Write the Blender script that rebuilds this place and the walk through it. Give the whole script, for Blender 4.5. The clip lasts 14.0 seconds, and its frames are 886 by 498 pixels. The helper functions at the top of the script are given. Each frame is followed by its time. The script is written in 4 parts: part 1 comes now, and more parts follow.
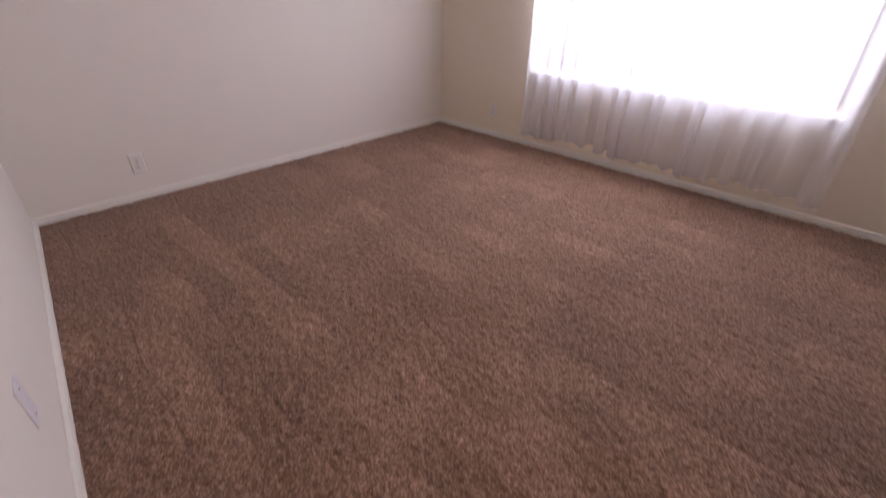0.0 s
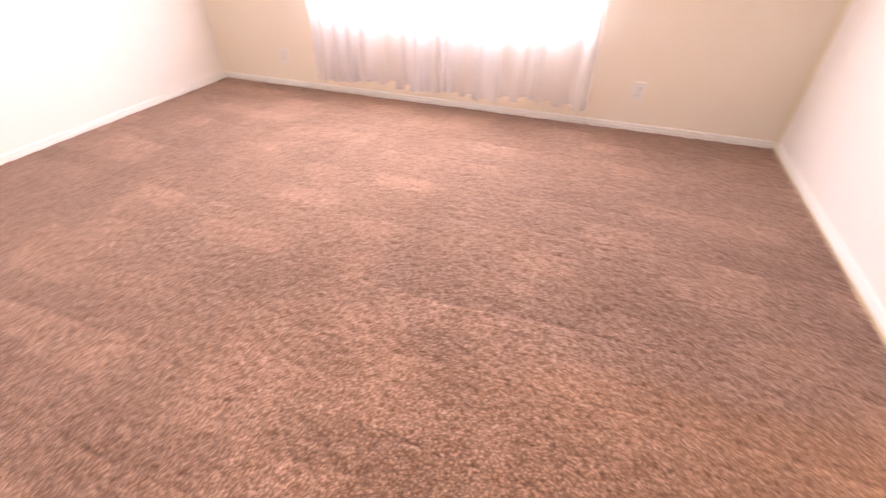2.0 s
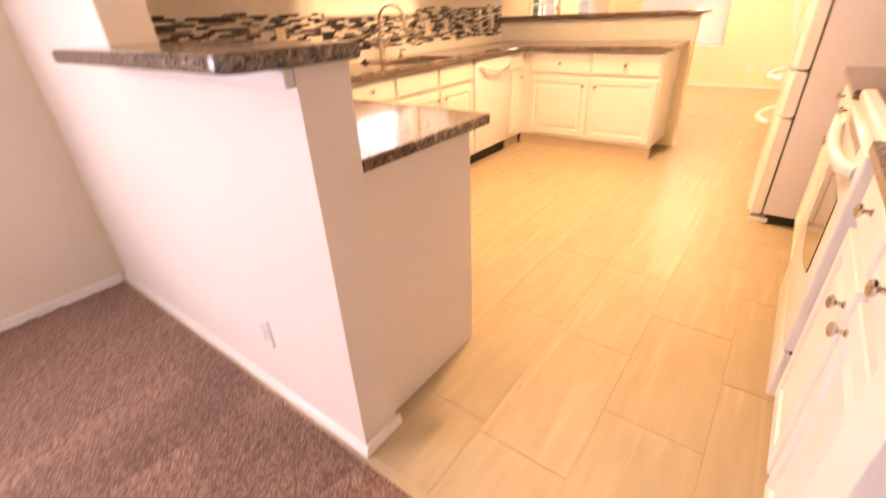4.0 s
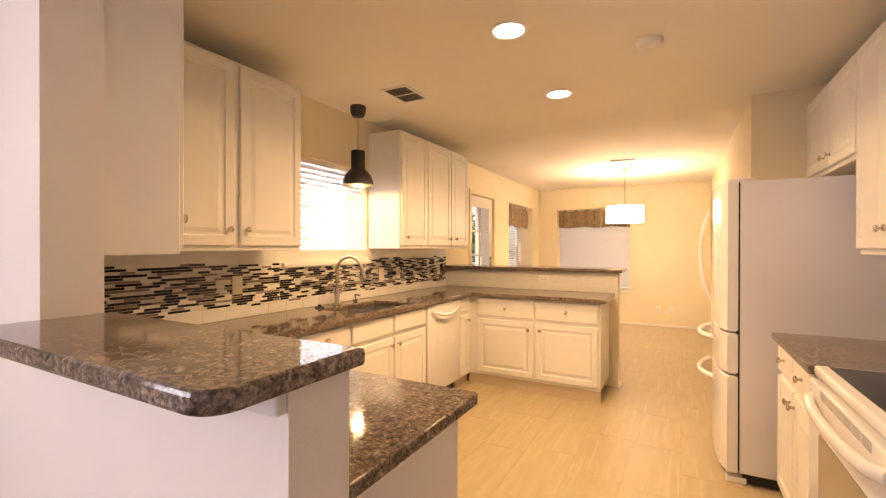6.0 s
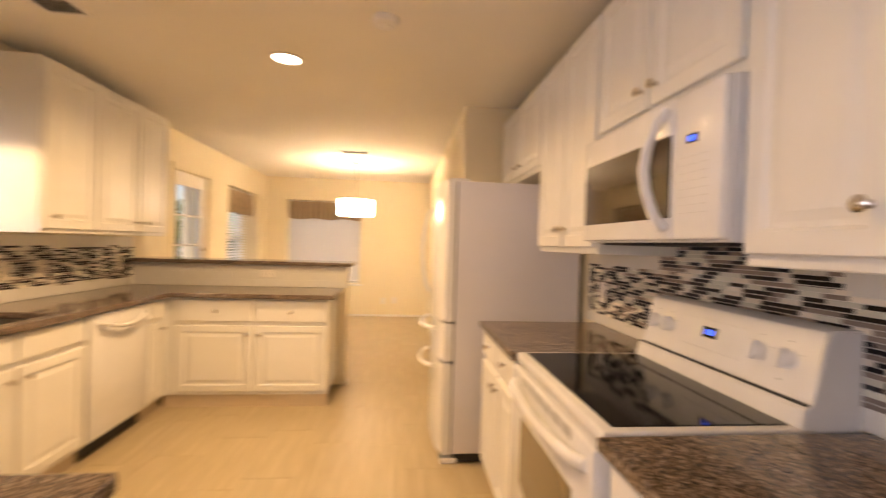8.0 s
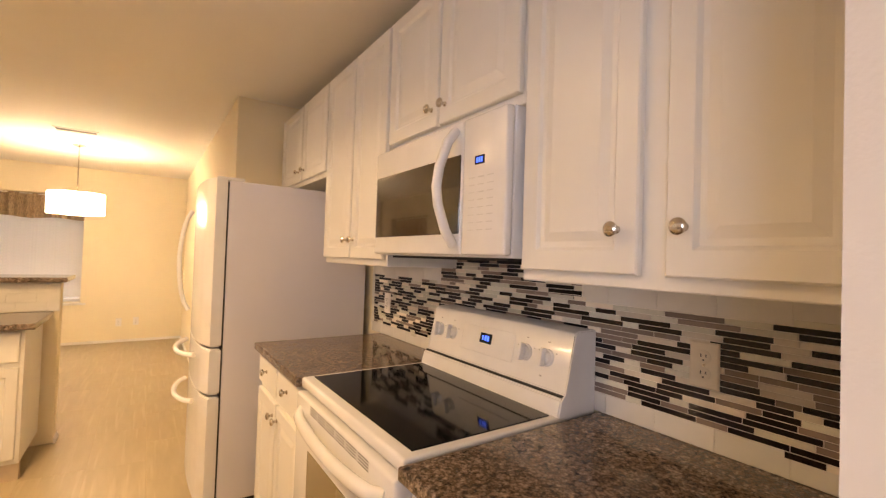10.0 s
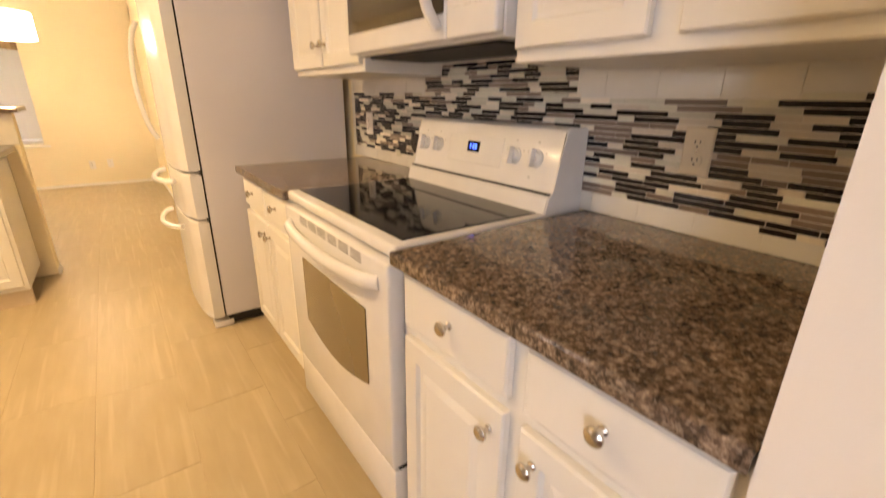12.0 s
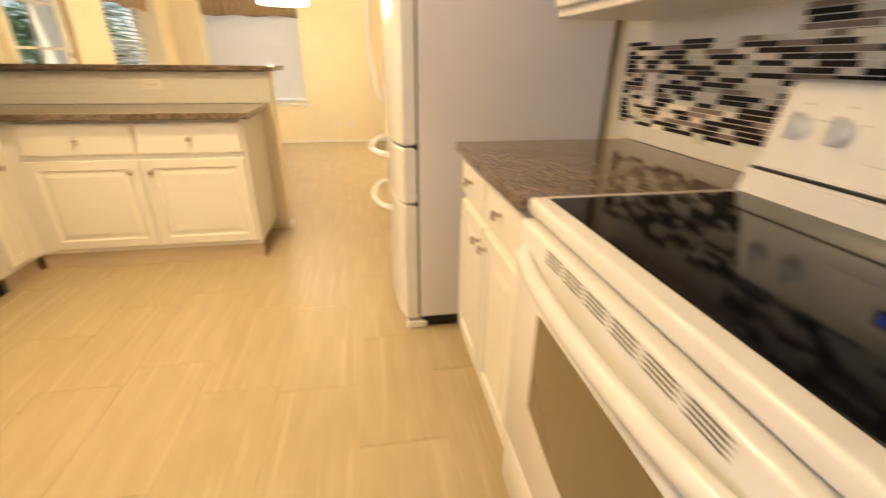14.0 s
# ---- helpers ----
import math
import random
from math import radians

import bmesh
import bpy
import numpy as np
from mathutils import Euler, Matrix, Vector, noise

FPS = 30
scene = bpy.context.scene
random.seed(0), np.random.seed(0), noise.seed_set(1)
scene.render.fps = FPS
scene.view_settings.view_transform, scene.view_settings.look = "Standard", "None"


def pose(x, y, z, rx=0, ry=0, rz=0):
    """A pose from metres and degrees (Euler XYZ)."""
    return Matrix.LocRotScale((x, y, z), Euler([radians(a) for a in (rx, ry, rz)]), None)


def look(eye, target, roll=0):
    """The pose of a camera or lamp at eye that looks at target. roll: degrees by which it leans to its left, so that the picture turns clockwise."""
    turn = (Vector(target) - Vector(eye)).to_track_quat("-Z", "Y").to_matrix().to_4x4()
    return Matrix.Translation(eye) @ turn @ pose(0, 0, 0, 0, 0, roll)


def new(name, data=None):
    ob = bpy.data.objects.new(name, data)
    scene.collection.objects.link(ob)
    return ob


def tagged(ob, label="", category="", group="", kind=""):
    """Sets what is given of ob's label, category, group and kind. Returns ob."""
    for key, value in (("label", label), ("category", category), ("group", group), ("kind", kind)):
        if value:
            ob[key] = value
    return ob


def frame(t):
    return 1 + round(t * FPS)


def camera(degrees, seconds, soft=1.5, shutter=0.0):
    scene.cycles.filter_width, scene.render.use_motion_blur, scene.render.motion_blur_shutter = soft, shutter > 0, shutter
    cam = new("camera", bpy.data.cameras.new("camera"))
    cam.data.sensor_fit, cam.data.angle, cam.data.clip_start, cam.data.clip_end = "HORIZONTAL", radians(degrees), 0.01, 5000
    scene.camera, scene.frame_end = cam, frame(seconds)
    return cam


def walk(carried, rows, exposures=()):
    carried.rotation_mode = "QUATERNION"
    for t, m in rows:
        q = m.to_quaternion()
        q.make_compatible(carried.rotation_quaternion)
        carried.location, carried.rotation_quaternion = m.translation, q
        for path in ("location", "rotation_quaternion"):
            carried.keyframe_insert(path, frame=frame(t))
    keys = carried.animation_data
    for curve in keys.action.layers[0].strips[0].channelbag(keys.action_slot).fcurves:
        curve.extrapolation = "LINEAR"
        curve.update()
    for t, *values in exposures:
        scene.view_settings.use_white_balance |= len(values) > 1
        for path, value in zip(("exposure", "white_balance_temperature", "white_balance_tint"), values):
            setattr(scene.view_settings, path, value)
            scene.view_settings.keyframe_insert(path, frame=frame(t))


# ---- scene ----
cam = camera(91.3, 14.0, soft=1.25, shutter=0.6)
PATH = [
    (0, (1.163, -1.105, 1.119), (-0.076, -2.280, 0.078), 1.0),
    (0.5, (1.172, -1.089, 1.089), (-0.010, -2.146, -0.131), 1.0),
    (1, (1.161, -1.120, 1.084), (-0.072, -2.131, -0.123), 1.1),
    (1.5, (1.132, -1.092, 1.078), (-0.236, -1.924, -0.119), 0.7),
    (2, (1.091, -1.047, 1.089), (-0.403, -1.573, -0.131), 0.5),
    (2.5, (1.087, -0.956, 1.126), (-0.519, -1.016, -0.064), -2.1),
    (3, (1.005, -0.769, 1.138), (-0.521, -0.153, 0.003), -2.0),
    (3.5, (0.889, -0.569, 1.143), (-0.412, 0.556, 0.119), -0.4),
    (3.7, (0.849, -0.542, 1.168), (-0.296, 0.72, 0.12), -0.7),
    (5.8, (0.555, -0.442, 1.36), (-0.399, 1.316, 1.351), -0.1),
    (6, (0.549, -0.447, 1.356), (-0.41, 1.309, 1.349), 0.1),
    (6.5, (0.535, -0.43, 1.346), (-0.365, 1.354, 1.271), -0.4),
    (7, (0.509, -0.368, 1.331), (-0.204, 1.495, 1.196), -0.6),
    (7.5, (0.487, -0.185, 1.346), (0.102, 1.778, 1.324), -0.1),
    (8, (0.51, -0.073, 1.347), (0.707, 1.917, 1.326), 1.7),
    (8.5, (0.516, 0.009, 1.344), (1.296, 1.851, 1.36), 0.3),
    (8.7, (0.502, 0.025, 1.36), (1.394, 1.815, 1.421), 0.6),
    (10.8, (0.516, 0.064, 1.366), (1.704, 1.672, 1.307), 2.0),
    (11, (0.519, 0.068, 1.348), (1.703, 1.672, 1.19), 1.9),
    (11.5, (0.521, 0.076, 1.293), (1.687, 1.649, 0.886), 1.0),
    (12, (0.527, 0.082, 1.239), (1.656, 1.596, 0.579), 0.8),
    (12.5, (0.533, 0.103, 1.201), (1.642, 1.555, 0.388), 1.1),
    (13, (0.554, 0.201, 1.183), (1.589, 1.672, 0.307), 0.2),
    (13.1, (0.565, 0.232, 1.176), (1.535, 1.76, 0.325), -0.1),
    (13.5, (0.635, 0.478, 1.195), (1.355, 2.158, 0.383), 0.3),
    (14, (0.653, 0.783, 1.188), (0.968, 2.591, 0.391), 0.6),
]
walk(cam, [(t, look(eye, target, roll)) for t, eye, target, roll in PATH],
     [(0.0, -0.74, 6800, 27), (0.3, -0.10, 7150, 29), (0.6, 0.22, 7250, 30), (1.0, 0.60, 7250, 31), (1.5, 0.90, 7350, 31), (2.2, 1.07, 7450, 31), (3.0, 1.00, 7600, 42), (3.7, 0.86, 7900, 42),
      (5.8, 0.20, 7600, 30), (8.0, -0.02, 7450, 26), (11.0, -0.03, 7350, 23), (12.5, 0.20, 7150, 17), (14.0, 0.22, 6650, 12)])

# ---------------------------------------------------------------- world and lights
world = bpy.data.worlds.new("world")
scene.world = world
world.use_nodes = True
wn = world.node_tree.nodes
sky = wn.new("ShaderNodeTexSky")
sky.sky_type = "NISHITA"
sky.sun_disc = False
sky.sun_elevation, sky.sun_rotation = radians(55), radians(190)
wn["Background"].inputs["Strength"].default_value = 0.15
world.node_tree.links.new(sky.outputs["Color"], wn["Background"].inputs["Color"])


def lamp(name, kind, matrix, energy, color, **kw):
    data = bpy.data.lights.new(name, kind)
    data.energy, data.color = energy, color
    if "size" in kw:
        data.shape = kw.get("shape", "RECTANGLE")
        data.size = kw["size"]
        data.size_y = kw.get("size_y", kw["size"])
    if "spread" in kw:
        data.spread = radians(kw["spread"])
    if "radius" in kw:
        data.shadow_soft_size = kw["radius"]
    if "spot" in kw:
        data.spot_size, data.spot_blend = radians(kw["spot"]), 0.6
    if "angle" in kw:
        data.angle = radians(kw["angle"])
    ob = new(name, data)
    ob.matrix_world = matrix
    return ob


WARM = (1.0, 0.715, 0.345)
lamp("sun", "SUN", look((-3, -18, 26), (0, 0, 0)), 4.0, (1.0, 0.95, 0.88), angle=0.5)
lamp("window_light_living", "AREA", look((-2.05, -2.12, 1.35), (0, -2.12, 1.2)), 94, (0.785, 0.875, 1.0), size=1.8, size_y=1.4)
lamp("window_light_kitchen", "AREA", look((-2.12, 2.2, 1.64), (0, 2.2, 1.6)), 9, (0.86, 0.93, 1.0), size=0.7, size_y=0.7)
lamp("window_light_north", "AREA", look((-0.87, 8.32, 1.3), (-0.87, 0, 1.2)), 9, (0.9, 0.94, 1.0), size=1.2, size_y=1.3)
lamp("can_light_a", "AREA", look((-0.22, 1.66, 2.452), (-0.22, 1.66, 0)), 23.5, WARM, size=0.14, shape="DISK", spread=152)
lamp("can_light_b", "AREA", look((-0.22, 2.70, 2.452), (-0.22, 2.70, 0)), 23.5, WARM, size=0.14, shape="DISK", spread=152)
lamp("pendant_bulb", "POINT", pose(-1.68, 2.233, 1.87), 17, WARM, radius=0.035)
lamp("dining_bulb", "POINT", pose(-0.13, 6.15, 1.79), 13, WARM, radius=0.10)

# ---------------------------------------------------------------- materials


def material(name):
    m = bpy.data.materials.new(name)
    m.use_nodes = True
    return m, m.node_tree.nodes, m.node_tree.links, m.node_tree.nodes["Principled BSDF"]


def noise_tex(nodes, links, scale, detail=4.0, rough=0.55, stretch=None):
    co = nodes.new("ShaderNodeTexCoord")
    src = co.outputs["Object"]
    if stretch:
        mp = nodes.new("ShaderNodeMapping")
        mp.inputs["Scale"].default_value = stretch
        links.new(src, mp.inputs["Vector"])
        src = mp.outputs["Vector"]
    n = nodes.new("ShaderNodeTexNoise")
    n.inputs["Scale"].default_value, n.inputs["Detail"].default_value, n.inputs["Roughness"].default_value = scale, detail, rough
    links.new(src, n.inputs["Vector"])
    return n.outputs["Fac"]


def ramp(nodes, links, fac, stops):
    r = nodes.new("ShaderNodeValToRGB")
    el = r.color_ramp.elements
    while len(el) < len(stops):
        el.new(0.5)
    for e, (p, c) in zip(el, stops):
        e.position, e.color = p, (*c, 1)
    links.new(fac, r.inputs["Fac"])
    return r.outputs["Color"]


def bump(nodes, links, bsdf, fac, strength, distance):
    b = nodes.new("ShaderNodeBump")
    b.inputs["Strength"].default_value, b.inputs["Distance"].default_value = strength, distance
    links.new(fac, b.inputs["Height"])
    links.new(b.outputs["Normal"], bsdf.inputs["Normal"])
    return b


def mixed(nodes, links, fac, a, b, mode="MIX"):
    m = nodes.new("ShaderNodeMix")
    m.data_type, m.blend_type = "RGBA", mode
    for s, v in ((0, fac), (6, a), (7, b)):
        if isinstance(v, (float, int)):
            m.inputs[s].default_value = v
        elif isinstance(v, tuple):
            m.inputs[s].default_value = (*v, 1)
        else:
            links.new(v, m.inputs[s])
    return m.outputs[2]


def painted(name, a, b, rough=0.6, scale=2.0, grain=220.0, strength=0.12, dist=0.001, spec=0.4):
    m, n, l, p = material(name)
    l.new(ramp(n, l, noise_tex(n, l, scale), [(0.3, a), (0.7, b)]), p.inputs["Base Color"])
    p.inputs["Roughness"].default_value = rough
    p.inputs["Specular IOR Level"].default_value = spec
    bump(n, l, p, noise_tex(n, l, grain, 2), strength, dist)
    return m


def plain(name, color, rough=0.4, metal=0.0, **kw):
    m, n, l, p = material(name)
    c = ramp(n, l, noise_tex(n, l, kw.get("scale", 25)), [(0.3, color), (0.7, tuple(v * 0.93 for v in color))])
    l.new(c, p.inputs["Base Color"])
    p.inputs["Roughness"].default_value, p.inputs["Metallic"].default_value = rough, metal
    if "coat" in kw:
        p.inputs["Coat Weight"].default_value = kw["coat"]
    if "emit" in kw:
        p.inputs["Emission Color"].default_value = (*kw.get("emit_color", color), 1)
        p.inputs["Emission Strength"].default_value = kw["emit"]
    return m


WALL = painted("wall_paint_off_white", (0.83, 0.775, 0.71), (0.80, 0.745, 0.68), 0.7, 1.5, 160, 0.25, 0.0015)
WALL_K = painted("wall_paint_cream", (0.84, 0.745, 0.545), (0.81, 0.715, 0.515), 0.7, 1.5, 160, 0.25, 0.0015)
# west wall's copy of the wall paint, with warm bounced light put into its colour
WALL_W = painted("wall_paint_warm_lit", (0.85, 0.76, 0.63), (0.82, 0.73, 0.60), 0.7, 1.5, 160, 0.25, 0.0015)
CEIL = painted("ceiling_paint", (0.85, 0.80, 0.71), (0.82, 0.77, 0.68), 0.85, 1.2, 90, 0.35, 0.002)
TRIM = painted("white_trim_paint", (0.82, 0.785, 0.73), (0.79, 0.755, 0.70), 0.35, 5, 80, 0.03, 0.0005)
CABINET = painted("white_cabinet_paint", (0.80, 0.78, 0.74), (0.77, 0.75, 0.71), 0.33, 6, 60, 0.04, 0.0006)
APPLIANCE = plain("white_enamel", (0.80, 0.79, 0.79), 0.26, scale=8, coat=0.2)
# white enamel with the lavender cast of living-room daylight put into its colour
FRIDGE_SIDE = painted("textured_white_enamel", (0.76, 0.745, 0.80), (0.73, 0.715, 0.77), 0.42, 3, 420, 0.2, 0.0006)
PLASTIC = plain("white_plastic", (0.83, 0.79, 0.74), 0.35)
LAVENDER = plain("pale_lavender_plastic", (0.76, 0.72, 0.75), 0.4)
ALMOND = plain("almond_plastic", (0.76, 0.68, 0.55), 0.35)
NICKEL = plain("brushed_nickel", (0.62, 0.57, 0.51), 0.22, 1.0, scale=60)
STEEL = plain("stainless_steel", (0.60, 0.58, 0.55), 0.28, 1.0, scale=60)
BLACK_GLASS = plain("black_glass", (0.004, 0.004, 0.005), 0.07, scale=5)
OVEN_GLASS = plain("oven_window_glass", (0.17, 0.125, 0.06), 0.12, scale=5, coat=0.5)
MW_GLASS = plain("microwave_window_glass", (0.035, 0.022, 0.014), 0.08, scale=5, coat=0.6)
DARK = plain("dark_gap", (0.012, 0.011, 0.010), 0.6)
BLACK_GLASS.node_tree.nodes["Principled BSDF"].inputs["Specular IOR Level"].default_value = 0.3
BLACK_METAL = plain("black_painted_metal", (0.018, 0.017, 0.016), 0.38, scale=30)
VENT_SLOT = plain("vent_slot_grey", (0.16, 0.15, 0.14), 0.6)
GREY_PLASTIC = plain("grey_print", (0.42, 0.41, 0.40), 0.5)
PALE_PRINT = plain("pale_print", (0.62, 0.61, 0.60), 0.5)
TOE = plain("tan_toe_kick", (0.58, 0.47, 0.34), 0.5)
DISPLAY = plain("blue_display", (0.01, 0.02, 0.25), 0.2, emit=3.0, emit_color=(0.05, 0.15, 1.0))
CAN_GLOW = plain("lit_lens", (1.0, 0.95, 0.85), 0.4, emit=14.0, emit_color=(1.0, 0.88, 0.66))
GROUT = painted("pale_grout", (0.80, 0.77, 0.71), (0.75, 0.72, 0.66), 0.85, 20, 300, 0.3, 0.001)
GROUT_FLOOR = painted("tan_grout", (0.52, 0.41, 0.26), (0.48, 0.38, 0.235), 0.9, 20, 300, 0.3, 0.001)
GROUT_WHITE = painted("white_grout", (0.72, 0.70, 0.66), (0.68, 0.66, 0.62), 0.8, 20, 300, 0.3, 0.001)
WHITE_TILE = plain("white_ceramic_tile", (0.78, 0.76, 0.72), 0.12, scale=10, coat=0.5)


def make_granite():
    m, n, l, p = material("brown_granite")
    co = n.new("ShaderNodeTexCoord")
    v = n.new("ShaderNodeTexVoronoi")
    v.inputs["Scale"].default_value = 170
    l.new(co.outputs["Object"], v.inputs["Vector"])
    v2 = n.new("ShaderNodeTexVoronoi")
    v2.inputs["Scale"].default_value = 90
    l.new(co.outputs["Object"], v2.inputs["Vector"])
    base = ramp(n, l, noise_tex(n, l, 66, 6, 0.75), [(0.40, (0.026, 0.022, 0.019)), (0.485, (0.11, 0.080, 0.058)), (0.56, (0.31, 0.225, 0.170)), (0.66, (0.62, 0.51, 0.42))])
    sp = n.new("ShaderNodeSeparateColor")
    l.new(v.outputs["Color"], sp.inputs[0])
    speck = ramp(n, l, sp.outputs[0], [(0.0, (0.010, 0.009, 0.009)), (0.35, (0.06, 0.045, 0.037)), (0.66, (0.24, 0.18, 0.14)), (0.90, (0.58, 0.50, 0.43))])
    sp2 = n.new("ShaderNodeSeparateColor")
    l.new(v2.outputs["Color"], sp2.inputs[0])
    blot = ramp(n, l, sp2.outputs[1], [(0.0, (0.02, 0.016, 0.014)), (0.5, (0.13, 0.092, 0.07)), (1.0, (0.32, 0.24, 0.185))])
    c = mixed(n, l, 0.34, base, speck)
    c = mixed(n, l, 0.20, c, blot)
    c = mixed(n, l, 1.0, c, ramp(n, l, noise_tex(n, l, 6, 3), [(0.35, (0.68, 0.655, 0.635)), (0.65, (0.98, 0.945, 0.905))]), "MULTIPLY")
    l.new(c, p.inputs["Base Color"])
    p.inputs["Roughness"].default_value = 0.085
    p.inputs["Specular IOR Level"].default_value = 0.5
    return m


GRANITE = make_granite()


def make_carpet():
    m, n, l, p = material("brown_carpet")
    co = n.new("ShaderNodeTexCoord")
    v = n.new("ShaderNodeTexVoronoi")
    v.inputs["Scale"].default_value = 112
    l.new(co.outputs["Object"], v.inputs["Vector"])
    fine = noise_tex(n, l, 210, 3, 0.7)
    curl = noise_tex(n, l, 95, 2, 0.6)
    big = noise_tex(n, l, 2.3, 4, 0.65)
    # vacuum strokes: parallel lanes along the room, shade and highlight of fine ridges painted between
    sp = n.new("ShaderNodeSeparateXYZ")
    l.new(co.outputs["Object"], sp.inputs[0])

    def calc(op, a, b):
        k = n.new("ShaderNodeMath")
        k.operation = op
        for i, v in enumerate((a, b)):
            if isinstance(v, (int, float)):
                k.inputs[i].default_value = v
            elif v is not None:
                l.new(v, k.inputs[i])
        return k.outputs[0]

    wob = calc("MULTIPLY", noise_tex(n, l, 0.9, 2), 0.22)
    lane = calc("FRACT", calc("DIVIDE", calc("ADD", calc("ADD", sp.outputs[0], 5.0), wob), 0.27), None)
    lane_mask = noise_tex(n, l, 1.1, 3)
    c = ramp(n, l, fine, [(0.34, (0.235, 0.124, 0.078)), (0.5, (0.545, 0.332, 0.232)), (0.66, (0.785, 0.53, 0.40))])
    # shade in the gaps between tufts, painted into the colour
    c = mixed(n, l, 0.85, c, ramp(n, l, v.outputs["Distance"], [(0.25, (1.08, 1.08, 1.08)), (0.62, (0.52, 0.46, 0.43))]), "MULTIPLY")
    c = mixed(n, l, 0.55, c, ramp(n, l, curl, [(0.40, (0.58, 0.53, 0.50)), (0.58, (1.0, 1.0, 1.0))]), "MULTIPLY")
    c = mixed(n, l, 0.45, c, ramp(n, l, big, [(0.40, (0.76, 0.74, 0.73)), (0.60, (1.0, 1.0, 1.0))]), "MULTIPLY")
    ridge = ramp(n, l, lane, [(0.0, (0.72, 0.70, 0.69)), (0.02, (0.80, 0.78, 0.77)), (0.04, (1.12, 1.12, 1.12)), (0.10, (0.98, 0.98, 0.98)), (0.97, (0.92, 0.91, 0.91))])
    c = mixed(n, l, ramp(n, l, lane_mask, [(0.36, (0.0, 0.0, 0.0)), (0.46, (1.0, 1.0, 1.0))]), c, mixed(n, l, 1.0, c, ridge, "MULTIPLY"))
    # single strokes of brushed pile, lighter than the rest
    cell = n.new("ShaderNodeCombineXYZ")
    l.new(calc("FLOOR", calc("DIVIDE", calc("ADD", calc("ADD", sp.outputs[0], 5.0), wob), 0.135), None), cell.inputs[0])
    l.new(calc("MULTIPLY", sp.outputs[1], 0.9), cell.inputs[1])
    stroke = n.new("ShaderNodeTexNoise")
    stroke.inputs["Scale"].default_value, stroke.inputs["Detail"].default_value = 1.7, 1.0
    l.new(cell.outputs[0], stroke.inputs["Vector"])
    c = mixed(n, l, 1.0, c, ramp(n, l, stroke.outputs["Fac"], [(0.36, (0.88, 0.87, 0.86)), (0.44, (0.97, 0.97, 0.97)), (0.57, (0.98, 0.98, 0.98)), (0.60, (1.16, 1.17, 1.18))]), "MULTIPLY")
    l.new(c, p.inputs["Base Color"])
    p.inputs["Roughness"].default_value = 0.95
    p.inputs["Specular IOR Level"].default_value = 0.1
    p.inputs["Sheen Weight"].default_value = 0.2
    p.inputs["Sheen Roughness"].default_value = 0.5
    bump(n, l, p, fine, 0.9, 0.007)
    return m


CARPET = make_carpet()


def make_plank():
    m, n, l, p = material("tan_wood_look_tile")
    info = n.new("ShaderNodeObjectInfo")
    co = n.new("ShaderNodeTexCoord")
    far = n.new("ShaderNodeVectorMath")
    far.operation = "ADD"
    shift = n.new("ShaderNodeCombineXYZ")
    mul = n.new("ShaderNodeMath")
    mul.operation = "MULTIPLY"
    mul.inputs[1].default_value = 40.0
    l.new(info.outputs["Random"], mul.inputs[0])
    l.new(mul.outputs[0], shift.inputs[0])
    l.new(mul.outputs[0], shift.inputs[1])
    l.new(co.outputs["Object"], far.inputs[0])
    l.new(shift.outputs[0], far.inputs[1])

    def layer(scale, detail, stretch):
        mp = n.new("ShaderNodeMapping")
        mp.inputs["Scale"].default_value = stretch
        l.new(far.outputs[0], mp.inputs["Vector"])
        t = n.new("ShaderNodeTexNoise")
        t.inputs["Scale"].default_value, t.inputs["Detail"].default_value = scale, detail
        l.new(mp.outputs["Vector"], t.inputs["Vector"])
        return t.outputs["Fac"]

    grain = layer(4, 5, (5, 0.8, 1))
    soft = layer(3, 3, (1, 1, 1))
    pale = layer(4, 2, (7, 0.35, 1))
    c = ramp(n, l, grain, [(0.3, (0.435, 0.350, 0.222)), (0.55, (0.465, 0.377, 0.243)), (0.75, (0.495, 0.404, 0.268))])
    c = mixed(n, l, ramp(n, l, pale, [(0.56, (0.0, 0.0, 0.0)), (0.72, (0.6, 0.6, 0.6))]), c, (0.565, 0.470, 0.325))
    c = mixed(n, l, 0.35, c, ramp(n, l, info.outputs["Random"], [(0.0, (0.90, 0.88, 0.86)), (1.0, (1.0, 1.0, 1.0))]), "MULTIPLY")
    c = mixed(n, l, 0.4, c, ramp(n, l, soft, [(0.3, (0.92, 0.91, 0.89)), (0.7, (1.0, 1.0, 1.0))]), "MULTIPLY")
    l.new(c, p.inputs["Base Color"])
    l.new(ramp(n, l, soft, [(0.3, (0.38, 0.38, 0.38)), (0.7, (0.44, 0.44, 0.44))]), p.inputs["Roughness"])
    p.inputs["Specular IOR Level"].default_value = 0.28
    bump(n, l, p, grain, 0.08, 0.001)
    return m


PLANK = make_plank()


